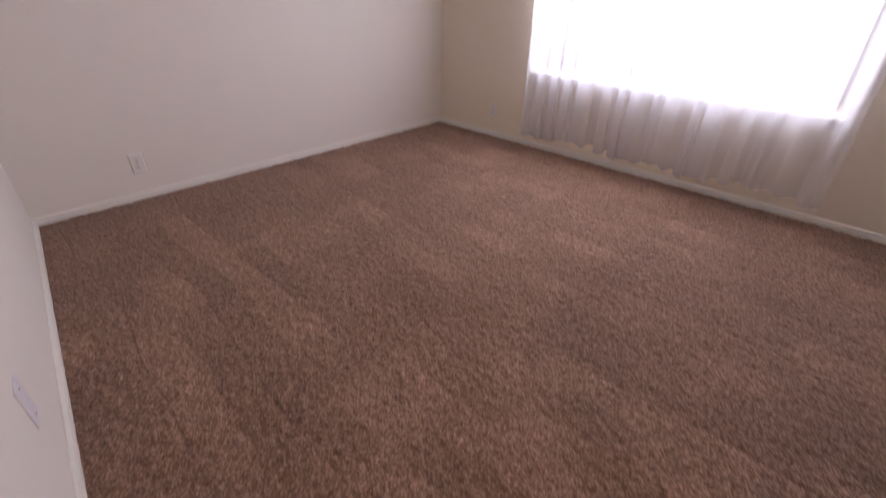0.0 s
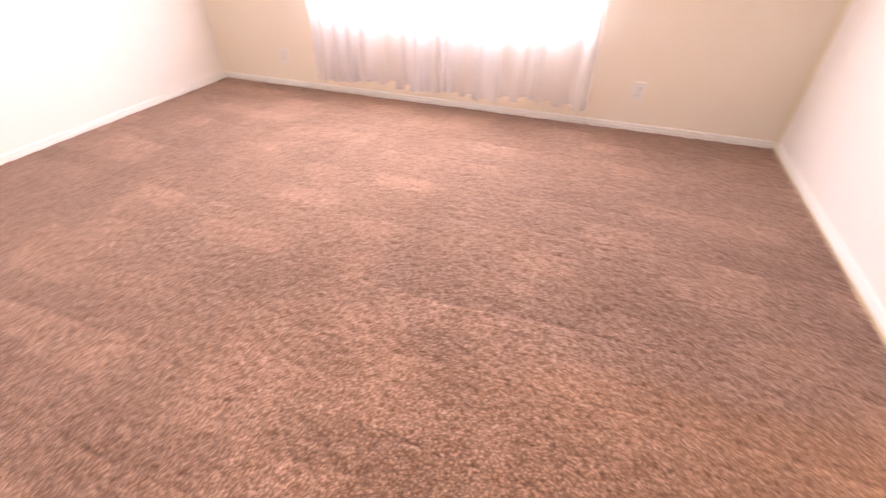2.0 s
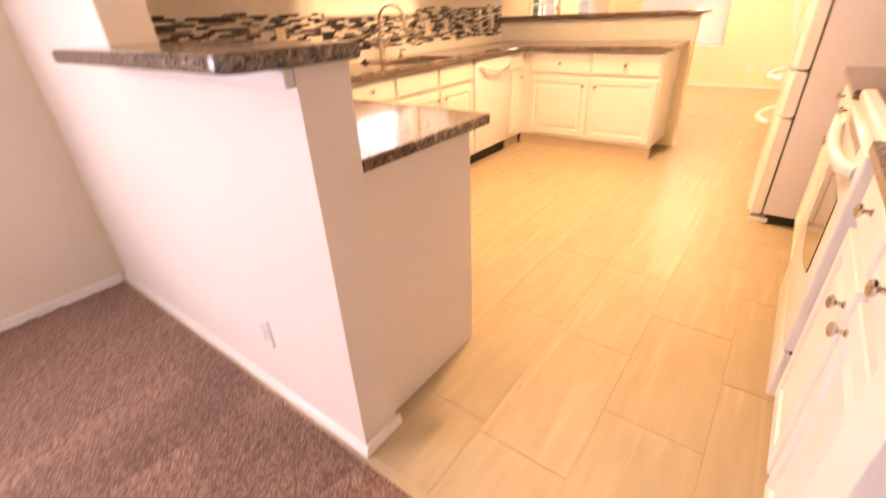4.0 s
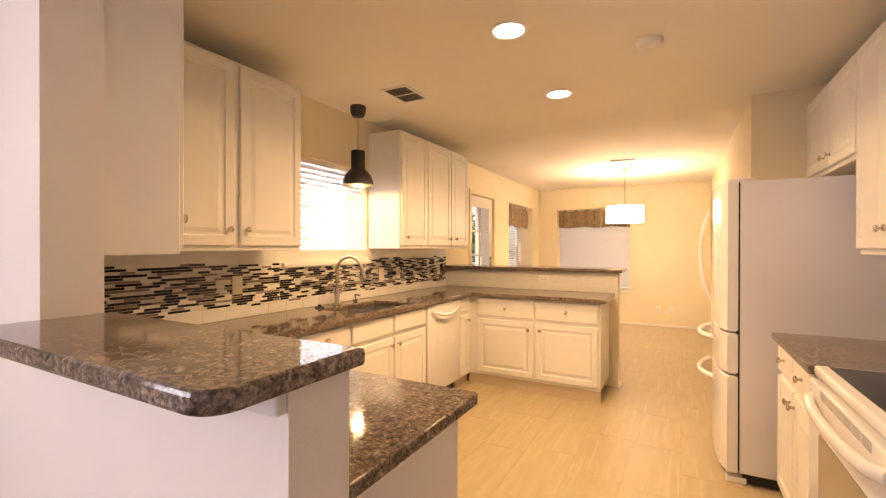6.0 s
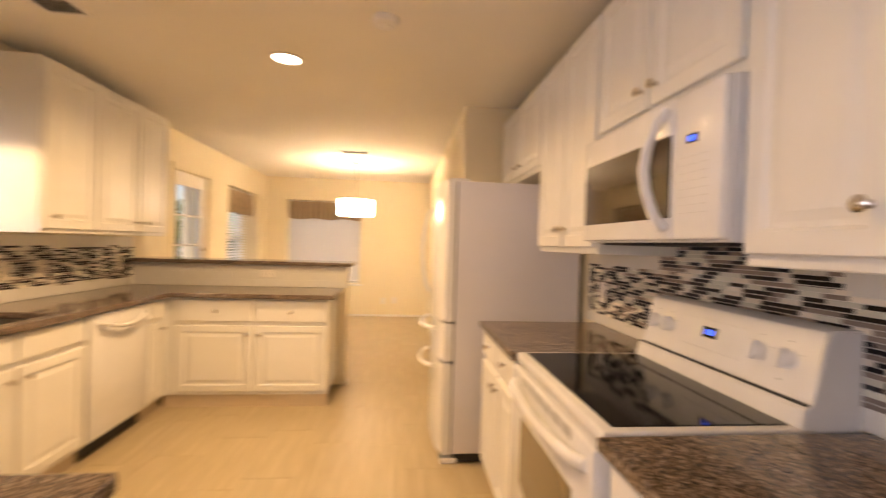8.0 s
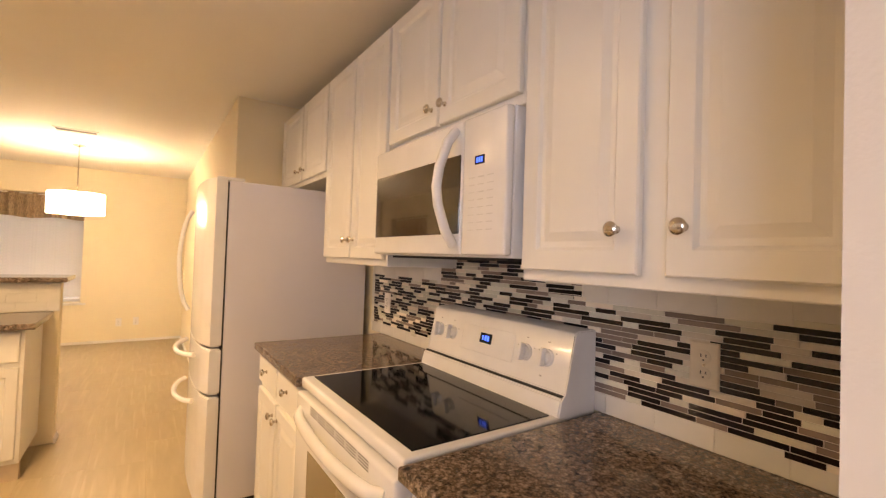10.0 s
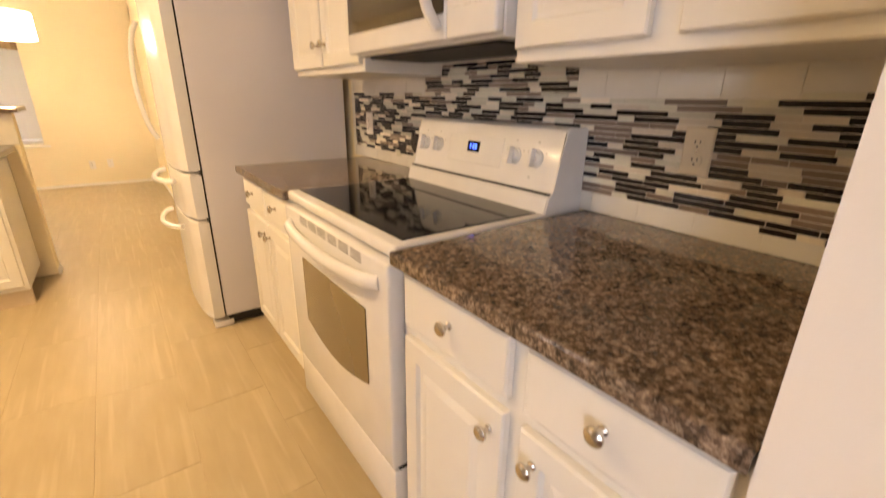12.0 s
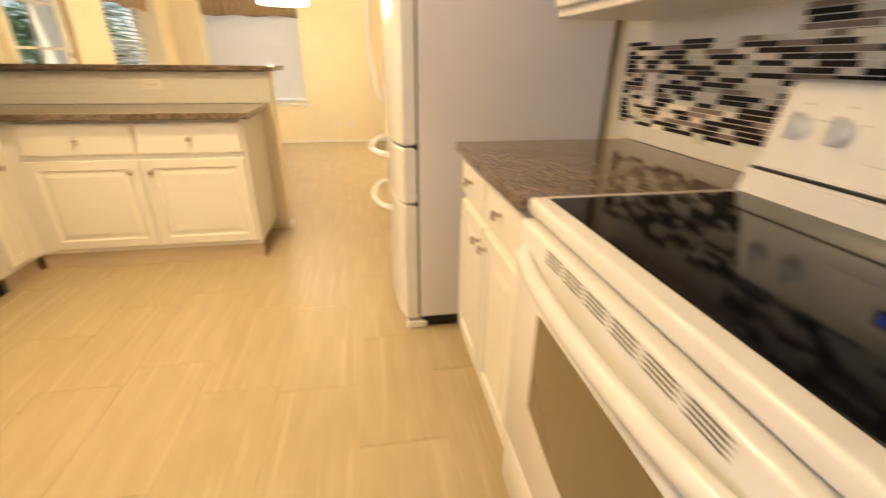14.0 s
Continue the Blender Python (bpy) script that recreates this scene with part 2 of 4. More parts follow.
def make_mosaic(name, color, rough):
    m, n, l, p = material(name)
    info = n.new("ShaderNodeObjectInfo")
    geo = n.new("ShaderNodeNewGeometry")
    add = n.new("ShaderNodeMath")
    l.new(info.outputs["Random"], add.inputs[0])
    l.new(geo.outputs["Random Per Island"], add.inputs[1])
    half = n.new("ShaderNodeMath")
    half.operation = "MULTIPLY"
    half.inputs[1].default_value = 0.5
    l.new(add.outputs[0], half.inputs[0])
    c = ramp(n, l, half.outputs[0], [(0.0, tuple(v * 0.75 for v in color)), (1.0, tuple(min(1, v * 1.25) for v in color))])
    c = mixed(n, l, 0.3, c, ramp(n, l, noise_tex(n, l, 90, 3), [(0.3, (0.75, 0.75, 0.75)), (0.7, (1.0, 1.0, 1.0))]), "MULTIPLY")
    l.new(c, p.inputs["Base Color"])
    p.inputs["Roughness"].default_value = rough
    p.inputs["Specular IOR Level"].default_value = 0.3
    return m


MOSAIC = [make_mosaic("black_glass_mosaic", (0.012, 0.006, 0.006), 0.14), make_mosaic("pale_green_glass_mosaic", (0.70, 0.69, 0.60), 0.13),
          make_mosaic("taupe_stone_mosaic", (0.24, 0.185, 0.155), 0.3), make_mosaic("cream_stone_mosaic", (0.72, 0.66, 0.57), 0.35)]


def make_sheer():
    m, n, l, p = material("white_sheer_fabric")
    out = n["Material Output"]
    tr = n.new("ShaderNodeBsdfTransparent")
    tl = n.new("ShaderNodeBsdfTranslucent")
    df = n.new("ShaderNodeBsdfDiffuse")
    weave = noise_tex(n, l, 400, 2)
    col = ramp(n, l, weave, [(0.3, (0.86, 0.86, 0.91)), (0.7, (0.93, 0.93, 0.97))])
    l.new(col, tl.inputs["Color"])
    l.new(col, df.inputs["Color"])
    a = n.new("ShaderNodeMixShader")
    a.inputs[0].default_value = 0.25
    l.new(tl.outputs[0], a.inputs[1])
    l.new(df.outputs[0], a.inputs[2])
    b = n.new("ShaderNodeMixShader")
    b.inputs[0].default_value = 0.50
    l.new(tr.outputs[0], b.inputs[1])
    l.new(a.outputs[0], b.inputs[2])
    l.new(b.outputs[0], out.inputs["Surface"])
    return m


SHEER = make_sheer()


def make_translucent(name, color, share, emit=0.0):
    m, n, l, p = material(name)
    out = n["Material Output"]
    tl = n.new("ShaderNodeBsdfTranslucent")
    c = ramp(n, l, noise_tex(n, l, 60, 3), [(0.3, tuple(v * 0.9 for v in color)), (0.7, color)])
    l.new(c, tl.inputs["Color"])
    l.new(c, p.inputs["Base Color"])
    p.inputs["Roughness"].default_value = 0.6
    if emit:
        p.inputs["Emission Color"].default_value = (1.0, 0.87, 0.66, 1)
        p.inputs["Emission Strength"].default_value = emit
    mx = n.new("ShaderNodeMixShader")
    mx.inputs[0].default_value = share
    l.new(p.outputs[0], mx.inputs[1])
    l.new(tl.outputs[0], mx.inputs[2])
    l.new(mx.outputs[0], out.inputs["Surface"])
    return m


BLIND = make_translucent("white_blind_slat", (0.80, 0.79, 0.78), 0.22)
SHADE = make_translucent("white_fabric_shade", (0.9, 0.86, 0.78), 0.4, 24.0)


def make_valance():
    m, n, l, p = material("taupe_gathered_fabric")
    c = ramp(n, l, noise_tex(n, l, 30, 5, 0.6, (4, 4, 0.6)), [(0.3, (0.20, 0.14, 0.085)), (0.55, (0.38, 0.28, 0.18)), (0.75, (0.50, 0.39, 0.27))])
    l.new(c, p.inputs["Base Color"])
    p.inputs["Roughness"].default_value = 0.9
    return m


VALANCE = make_valance()


def make_glass():
    m, n, l, p = material("window_glass")
    p.inputs["Base Color"].default_value = (0.95, 0.98, 1.0, 1)
    p.inputs["Roughness"].default_value = 0.0
    p.inputs["Transmission Weight"].default_value = 1.0
    p.inputs["IOR"].default_value = 1.05
    return m


GLASS = make_glass()
GROUND = painted("pale_ground", (0.52, 0.50, 0.46), (0.44, 0.42, 0.38), 0.9, 0.6, 20, 0.3, 0.01)

# ---------------------------------------------------------------- mesh helpers


def box(bm, x0, x1, y0, y1, z0, z1, bevel=0.0, seg=2):
    vs = [bm.verts.new((x, y, z)) for z in (z0, z1) for x, y in ((x0, y0), (x1, y0), (x1, y1), (x0, y1))]
    fs = [bm.faces.new([vs[i] for i in q]) for q in ((3, 2, 1, 0), (4, 5, 6, 7), (0, 1, 5, 4), (1, 2, 6, 5), (2, 3, 7, 6), (3, 0, 4, 7))]
    if bevel:
        bmesh.ops.bevel(bm, geom=list({e for f in fs for e in f.edges}), offset=bevel, segments=seg, profile=0.5, affect="EDGES")
    return bm


def one_box(*a, **k):
    return box(bmesh.new(), *a, **k)


def ring_loft(bm, rings, close=True, cap=(True, True)):
    loops = [[bm.verts.new(p) for p in r] for r in rings]
    n = len(loops[0])
    for a, b in zip(loops, loops[1:]):
        for i in range(n if close else n - 1):
            j = (i + 1) % n
            bm.faces.new((a[i], a[j], b[j], b[i]))
    if close and cap[0]:
        bm.faces.new(loops[0][::-1])
    if close and cap[1]:
        bm.faces.new(loops[-1])
    return bm


def lathe(bm, profile, centre=(0, 0, 0), axis="z", seg=24, cap=(True, True)):
    rings = []
    for r, h in profile:
        ring = []
        for i in range(seg):
            a = 2 * math.pi * i / seg
            u, v = r * math.cos(a), r * math.sin(a)
            p = {"z": (u, v, h), "y": (u, -h, v), "x": (-h, -u, v)}[axis]
            ring.append(tuple(c + d for c, d in zip(centre, p)))
        rings.append(ring)
    return ring_loft(bm, rings, True, cap)


def tube(bm, pts, radius, seg=10, flat=1.0):
    pts = [Vector(p) for p in pts]
    rings = []
    side = None
    for i, p in enumerate(pts):
        d = (pts[min(i + 1, len(pts) - 1)] - pts[max(i - 1, 0)]).normalized()
        if side is None:
            side = d.cross(Vector((0, 0, 1)) if abs(d.z) < 0.9 else Vector((0, 1, 0))).normalized()
        side = (side - d * side.dot(d)).normalized()
        up = d.cross(side)
        r = radius[i] if isinstance(radius, (list, tuple)) else radius
        rings.append([tuple(p + side * (r * math.cos(2 * math.pi * k / seg)) + up * (flat * r * math.sin(2 * math.pi * k / seg))) for k in range(seg)])
    return ring_loft(bm, rings)


def rect_steps(bm, w, h, steps, x0=0.0, z0=0.0):
    """A rectangle in x and z that faces -y, built of nested rings (inset, depth)."""
    rings = [[(x0 + i, d, z0 + i), (x0 + w - i, d, z0 + i), (x0 + w - i, d, z0 + h - i), (x0 + i, d, z0 + h - i)] for i, d in steps]
    return ring_loft(bm, rings, True, (True, True))


def finish(name, bm, mat, smooth=False):
    bmesh.ops.recalc_face_normals(bm, faces=bm.faces)
    me = bpy.data.meshes.new(name)
    bm.to_mesh(me)
    bm.free()
    me.materials.append(mat)
    if smooth:
        me.polygons.foreach_set("use_smooth", [True] * len(me.polygons))
        me.set_sharp_from_angle(angle=radians(40))
    return me


def part(name, bm, mat, parent=None, label="", smooth=False, m=None):
    ob = new(name, finish(name, bm, mat, smooth))
    if parent is not None:
        ob.parent = parent
    if m is not None:
        ob.matrix_basis = m
    if label:
        ob["label"] = label
    return ob


def piece(name, mesh, parent, m):
    ob = new(name, mesh)
    ob.parent = parent
    ob.matrix_basis = m
    return ob


def thing(name, label, category, m=None, group=""):
    ob = new(name)
    ob.empty_display_size = 0.1
    if m is not None:
        ob.matrix_basis = m
    return tagged(ob, label, category, group)


def structure(name, bm, mat, label, category, smooth=False):
    return tagged(part(name, bm, mat, smooth=smooth), label, category, kind="structure")


def strips(bm, axis, f0, f1, a0, a1, z0, z1, holes=()):
    """A wall between faces f0 and f1 on its axis, from a0 to a1, with holes (b0, b1, y0, y1) through it."""
    def put(b0, b1, c0, c1):
        if b1 - b0 > 1e-4 and c1 - c0 > 1e-4:
            box(bm, *((f0, f1, b0, b1) if axis == "x" else (b0, b1, f0, f1)), c0, c1)
    at = a0
    for b0, b1, c0, c1 in sorted(holes):
        put(at, b0, z0, z1)
        put(b0, b1, z0, c0)
        put(b0, b1, c1, z1)
        at = b1
    put(at, a1, z0, z1)
    return bm


# ---------------------------------------------------------------- plan
XW, XE, YS, YN, ZC = -1.874, 1.685, -4.05, 7.905, 2.468
XD = 1.005                       # east wall of the dining end
XL = 1.20                        # east wall of the carpeted room
WIN_L = (-3.10, -1.17, 0.54, 2.05)
WIN_K = (1.80, 2.58, 1.25, 2.03)
DOOR_W = (4.75, 5.56, 0.0, 2.07)
NOOK = (6.20, 7.49, 0.62, 2.09)
WIN_N = (-1.517, -0.22, 0.58, 2.075)
JAMB = -0.87                     # where the full-height wall ends above the bar
TK = 0.165                       # thickness of the wall between the rooms

structure("wall_west", strips(bmesh.new(), "x", XW - 0.30, XW, YS, 0.0, 0, ZC, [WIN_L]), WALL_W, "textured wall with a wide window, warm light in its colour", "wall")
structure("wall_west_kitchen", strips(bmesh.new(), "x", XW - 0.30, XW, 0.0, YN, 0, ZC, [WIN_K, DOOR_W, NOOK]), WALL_K, "cream wall with window, door and window recess", "wall")
structure("wall_south", strips(bmesh.new(), "y", YS - 0.15, YS, XW - 0.30, 3.0, 0, ZC), WALL, "plain off-white textured wall", "wall")
XL1 = 1.425                      # the east wall runs slightly askew
bm = bmesh.new()
ring_loft(bm, [[(XL, YS, z), (XL + 0.12, YS, z), (XL1 + 0.12, -1.30, z), (XL1, -1.30, z)] for z in (0, ZC)])
structure("wall_east", bm, WALL, "plain off-white textured wall", "wall")
structure("wall_hall", strips(bmesh.new(), "x", 3.0, 3.15, YS - 0.15, 0.165, 0, ZC), WALL, "plain off-white wall closing the hall", "wall")
structure("wall_stub", strips(bmesh.new(), "y", 0.04, 0.165, 0.982, 3.0, 0, ZC), WALL, "off-white wall end beside the counter", "wall")
structure("wall_kitchen_east", strips(bmesh.new(), "x", XE, XE + 0.15, 0.165, 3.40, 0, ZC), WALL_K, "cream wall behind the range", "wall")
structure("wall_pantry", strips(bmesh.new(), "x", XD, XE + 0.15, 3.40, YN, 0, ZC), WALL_K, "cream wall beside the refrigerator", "wall")
structure("wall_north", strips(bmesh.new(), "y", YN, YN + 0.30, XW - 0.30, XE + 0.15, 0, ZC, [WIN_N]), WALL_K, "cream wall with a recessed window", "wall")
bm = bmesh.new()
Y0 = 0.025                       # face of the dividing wall
outline = [(XW, 0), (0.02, 0), (0.02, 1.135), (JAMB, 1.135), (JAMB, ZC), (XW, ZC)]
ring_loft(bm, [[(x, y, z) for x, z in outline] for y in (Y0, TK)])
bm.normal_update()
bmesh.ops.triangulate(bm, faces=[f for f in bm.faces if len(f.verts) > 4])
structure("wall_divider", bm, WALL, "off-white wall between rooms, cut low under the bar", "wall")
structure("ceiling", one_box(XW - 0.3, 3.15, YS - 0.15, YN + 0.3, ZC, ZC + 0.1), CEIL, "flat cream painted ceiling", "ceiling")


def pile_carpet(x0, x1, y0, y1, step=0.0085):
    """Cut pile as a fine sheet of uneven tufts, with closed sides."""
    nx, ny = round((x1 - x0) / step), round((y1 - y0) / step)
    r = np.random.RandomState(5)
    h = r.rand(ny + 1, nx + 1)
    soft = r.rand(ny + 1, nx + 1)
    for ax in (0, 1):
        soft = (soft + np.roll(soft, 1, ax) + np.roll(soft, 2, ax)) / 3
    z = -0.012 + 0.009 * h + 0.010 * (soft - 0.5)
    jx, jy = (r.rand(ny + 1, nx + 1) - 0.5) * step * 0.7, (r.rand(ny + 1, nx + 1) - 0.5) * step * 0.7
    jx[:, [0, -1]] = 0
    jy[[0, -1], :] = 0
    gx, gy = np.meshgrid(np.linspace(x0, x1, nx + 1), np.linspace(y0, y1, ny + 1))
    co = np.stack((gx + jx, gy + jy, z), -1).reshape(-1, 3)
    i = np.arange(nx * ny)
    a = (i // nx) * (nx + 1) + i % nx
    quads = np.stack((a, a + 1, a + nx + 2, a + nx + 1), -1)
    me = bpy.data.meshes.new("carpet")
    me.vertices.add(len(co))
    me.vertices.foreach_set("co", co.ravel())
    me.loops.add(4 * len(quads))
    me.loops.foreach_set("vertex_index", quads.ravel())
    me.polygons.add(len(quads))
    me.polygons.foreach_set("loop_start", np.arange(0, 4 * len(quads), 4))
    me.update(calc_edges=True)
    me.materials.append(CARPET)
    return new("carpet", me)


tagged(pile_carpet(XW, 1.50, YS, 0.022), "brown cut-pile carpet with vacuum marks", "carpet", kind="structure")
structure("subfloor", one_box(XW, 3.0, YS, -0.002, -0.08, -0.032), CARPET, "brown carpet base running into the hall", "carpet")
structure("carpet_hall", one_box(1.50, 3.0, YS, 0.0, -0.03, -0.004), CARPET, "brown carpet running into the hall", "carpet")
floor = structure("floor", one_box(XW, XE, 0.0, YN, -0.06, -0.0020), GROUT_FLOOR, "tan wood-look plank tile floor", "floor")
# unseen strips added below the walls to block outside light leaking in at the carpet
for nm, f in (("leak_strip_west", (XW - 0.3, XW, YS - 0.15, YN + 0.3)), ("leak_strip_south", (XW, 3.15, YS - 0.15, YS)), ("leak_strip_east", (3.0, 3.15, YS, 0.165))):
    structure(nm, one_box(*f, -0.35, -0.001), GROUT, "unseen strip under the wall that blocks light leaks", "foundation")
structure("ground", one_box(-60, 60, -60, 60, -0.5, -0.35), GROUND, "pale ground outside the house", "ground")

# ---------------------------------------------------------------- trim, curtain and fittings of the carpeted room


def baseboard(name, x0, y0, x1, y1, nx, ny, label="white painted baseboard"):
    """A stepped board along a wall from one point to another; (nx, ny) points into the room."""
    bm = bmesh.new()
    prof = [(0, -0.03), (0.014, -0.03), (0.014, 0.014), (0.0085, 0.017), (0.0085, 0.023), (0.011, 0.025), (0.011, 0.029), (0.004, 0.035), (0, 0.036)]
    rings = [[(x + nx * d, y + ny * d, z) for d, z in prof] for x, y in ((x0, y0), (x1, y1))]
    ring_loft(bm, rings)
    return structure(name, bm, TRIM, label, "baseboard")


baseboard("baseboard", XW, YS, XW, 0.0, 1, 0)
baseboard("baseboard", XW + 0.014, YS, XL, YS, 0, 1)
baseboard("baseboard", XL, YS + 0.014, XL1, -1.30, -1, 0)
baseboard("baseboard", XW + 0.014, Y0, 0.034, Y0, 0, -1)
baseboard("baseboard", 0.02, Y0, 0.02, TK + 0.012, 1, 0)
baseboard("baseboard", XW, YN, XD, YN, 0, -1)
baseboard("baseboard", XD, 3.41, XD, YN - 0.014, -1, 0)
baseboard("baseboard", 0.03, 4.04, 0.03, 4.18, 1, 0)
baseboard("baseboard", 0.982, 0.028, 0.982, 0.165, -1, 0)
baseboard("baseboard", XW, 5.65, XW, YN - 0.014, 1, 0)


def wall_plate(m, label, kind="outlet", mat=PLASTIC):
    """A cover plate in the local x-z plane that faces -y."""
    t = thing(kind, label, "wall outlet" if kind == "outlet" else "light switch", m)
    part("plate", rect_steps(bmesh.new(), 0.07, 0.115, [(0, 0), (0, -0.003), (0.004, -0.006)], -0.035, -0.0575), mat, t)
    if kind == "outlet":
        for z in (-0.021, 0.021):
            s = part("socket", lathe(bmesh.new(), [(0.0165, 0), (0.0165, 0.0085), (0.015, 0.009)], (0, 0, z), "y", 16), mat, t)
            for dx, h in ((-0.006, 0.008), (0.006, 0.0065)):
                part("slot", one_box(dx - 0.0012, dx + 0.0012, -0.0098, -0.0085, z - h / 2 + 0.003, z + h / 2 + 0.003), DARK, s)
            part("slot", lathe(bmesh.new(), [(0.0024, 0.0085), (0.0024, 0.0098)], (0, 0, z - 0.008), "y", 8), DARK, s)
    else:
        part("rocker", rect_steps(bmesh.new(), 0.032, 0.066, [(0, -0.004), (0, -0.008), (0.003, -0.010)], -0.016, -0.033), mat, t)
    part("screw", lathe(bmesh.new(), [(0.003, 0.006), (0.003, 0.0075)], (0, 0, 0), "y", 8), NICKEL, t)
    return t


WHITE_PLATE = "white duplex outlet plate on the wall"
wall_plate(pose(XW, -0.82, 0.235, 0, 0, 90), WHITE_PLATE)
wall_plate(pose(XW, -3.42, 0.215, 0, 0, 90), WHITE_PLATE)
wall_plate(pose(0.655, YS, 0.205, 0, 0, 180), WHITE_PLATE)
wall_plate(pose(-0.42, Y0, 0.29, 0, 0, 0), WHITE_PLATE)
# pale lavender patch low on the wall, built as a thin plate with screws
plate = thing("pale_patch", "pale lavender patch low on the wall, built as a plate", "wall plate", pose(1.3465, -2.27, 0.27, 0, 0, -94.7))
part("plate", rect_steps(bmesh.new(), 0.075, 0.12, [(0, 0.004), (0, -0.003), (0.004, -0.005)], -0.037, -0.06), LAVENDER, plate)
for z in (-0.042, 0.042):
    part("screw", lathe(bmesh.new(), [(0.003, 0.005), (0.003, 0.0065)], (0, 0, z), "y", 8), NICKEL, plate)
wall_plate(pose(0.223, YN, 0.285, 0, 0, 0), WHITE_PLATE)
wall_plate(pose(0.427, YN, 0.295, 0, 0, 0), WHITE_PLATE)


def window_unit(name, label, m, w, h, rails=1, stiles=0, depth=0.05):
    """A sash window in the local x-z plane, facing -y."""
    t = tagged(new(name), label, "window", kind="structure")
    t.matrix_basis = m
    f = 0.045
    bm = bmesh.new()
    box(bm, 0, f, 0, depth, 0, h)
    box(bm, w - f, w, 0, depth, 0, h)
    box(bm, f, w - f, 0, depth, 0, f)
    box(bm, f, w - f, 0, depth, h - f, h)
    fr = part("window_frame", bm, TRIM, t)
    for i in range(1, rails + 1):
        z = h * i / (rails + 1)
        part("rail", one_box(f, w - f, 0.004, depth - 0.004, z - 0.02, z + 0.02), TRIM, fr)
    p = part("pane", one_box(f, w - f, depth * 0.45, depth * 0.45 + 0.005, f, h - f), GLASS, t)
    p.visible_shadow = False
    return t


window_unit("window_1", "wide white-framed window behind sheer curtains", pose(XW - 0.22, WIN_L[0], WIN_L[2], 0, 0, 90), WIN_L[1] - WIN_L[0], WIN_L[3] - WIN_L[2], 1)
structure("window_sill", one_box(XW - 0.17, XW + 0.02, WIN_L[0] + 0.002, WIN_L[1] - 0.002, WIN_L[2] + 0.002, WIN_L[2] + 0.022, 0.005), TRIM, "white window sill", "sill")


def curtain(y0, y1, z0, z1, x, folds, seed):
    t = thing("curtain", "white sheer curtain hanging over the wide window", "curtain", pose(x, (y0 + y1) / 2, z1))
    rng = random.Random(seed)
    n, rows = folds * 18, 26
    half = (y1 - y0) / 2
    ph = [rng.uniform(-1.3, 1.3) for _ in range(folds + 2)]
    am = [rng.uniform(0.35, 1.5) for _ in range(folds + 2)]
    bm = bmesh.new()
    grid = []
    for r in range(rows + 1):
        v = r / rows
        z = -(z1 - z0) * v
        row = []
        for i in range(n + 1):
            u = i / n
            k = u * folds
            a = am[int(k)] * (1 - k % 1) + am[int(k) + 1] * (k % 1)
            p = ph[int(k)] * (1 - k % 1) + ph[int(k) + 1] * (k % 1)
            w = math.sin(2 * math.pi * k + p * (1 + v))
            d = 0.030 * a * math.copysign(abs(w) ** 0.7, w) * (0.65 + 0.5 * v)
            lap = 0.017 * a * math.sin(4 * math.pi * k + 2 * p * (1 + v)) * (0.4 + 0.6 * v)
            sway = 0.02 * math.sin(6 * u + 2 * v)
            hem = 0.016 * math.sin(2 * math.pi * k + 1.0) + 0.016 * math.sin(9 * u + seed) if r == rows else 0
            row.append(bm.verts.new((d, -half + 2 * half * u + sway * v - lap * min(1, 8 * u, 8 * (1 - u)), z + hem)))
        grid.append(row)
    for a, b in zip(grid, grid[1:]):
        for i in range(n):
            bm.faces.new((a[i], a[i + 1], b[i + 1], b[i]))
    part("panel", bm, SHEER, t, smooth=True)
    return t


curtain(-3.09, -2.10, 0.115, 2.20, XW + 0.075, 8, 3)
curtain(-2.13, -1.12, 0.115, 2.20, XW + 0.085, 8, 8)
rod = thing("curtain_rod", "slim white curtain rod above the window", "curtain rod", pose(XW + 0.08, -2.10, 2.21))
part("pole", tube(bmesh.new(), [(0, -1.05, 0), (0, 1.05, 0)], 0.009), TRIM, rod, smooth=True)
for y in (-1.0, 1.0):
    part("bracket", one_box(-0.08, 0.008, y - 0.008, y + 0.008, -0.012, 0.012), TRIM, rod)

# ---------------------------------------------------------------- cabinets


def knob_mesh():
    prof = [(0.0085, 0), (0.0085, 0.003), (0.0055, 0.006), (0.0052, 0.014), (0.011, 0.017), (0.0155, 0.021), (0.0158, 0.025), (0.012, 0.029), (0.005, 0.031)]
    return finish("knob", lathe(bmesh.new(), prof, (0, 0, 0), "y", 16), NICKEL, True)


KNOB = knob_mesh()
RAISED = [(0, 0.018), (0, 0.004), (0.004, 0.0), (0.050, 0.0), (0.058, 0.008), (0.070, 0.008), (0.092, 0.002)]
SLAB = [(0, 0.018), (0, 0.005), (0.005, 0.001), (0.012, 0.0)]


def front(parent, name, x0, x1, z0, z1, steps, knob=None):
    w, h = x1 - x0, z1 - z0
    if steps is RAISED and w < 0.22:
        steps = [(min(i, w * 0.3) if i < 0.06 else w * 0.3 + (i - 0.058) * 0.3, d) for i, d in steps]
    d = part(name, rect_steps(bmesh.new(), w, h, steps), CABINET, parent, m=pose(x0, 0, z0))
    if knob:
        k = new("knob", KNOB)
        k.parent = d
        k.matrix_basis = pose(knob[0] - x0, 0, knob[1] - z0)
        k["label"] = "brushed nickel knob"
    return d


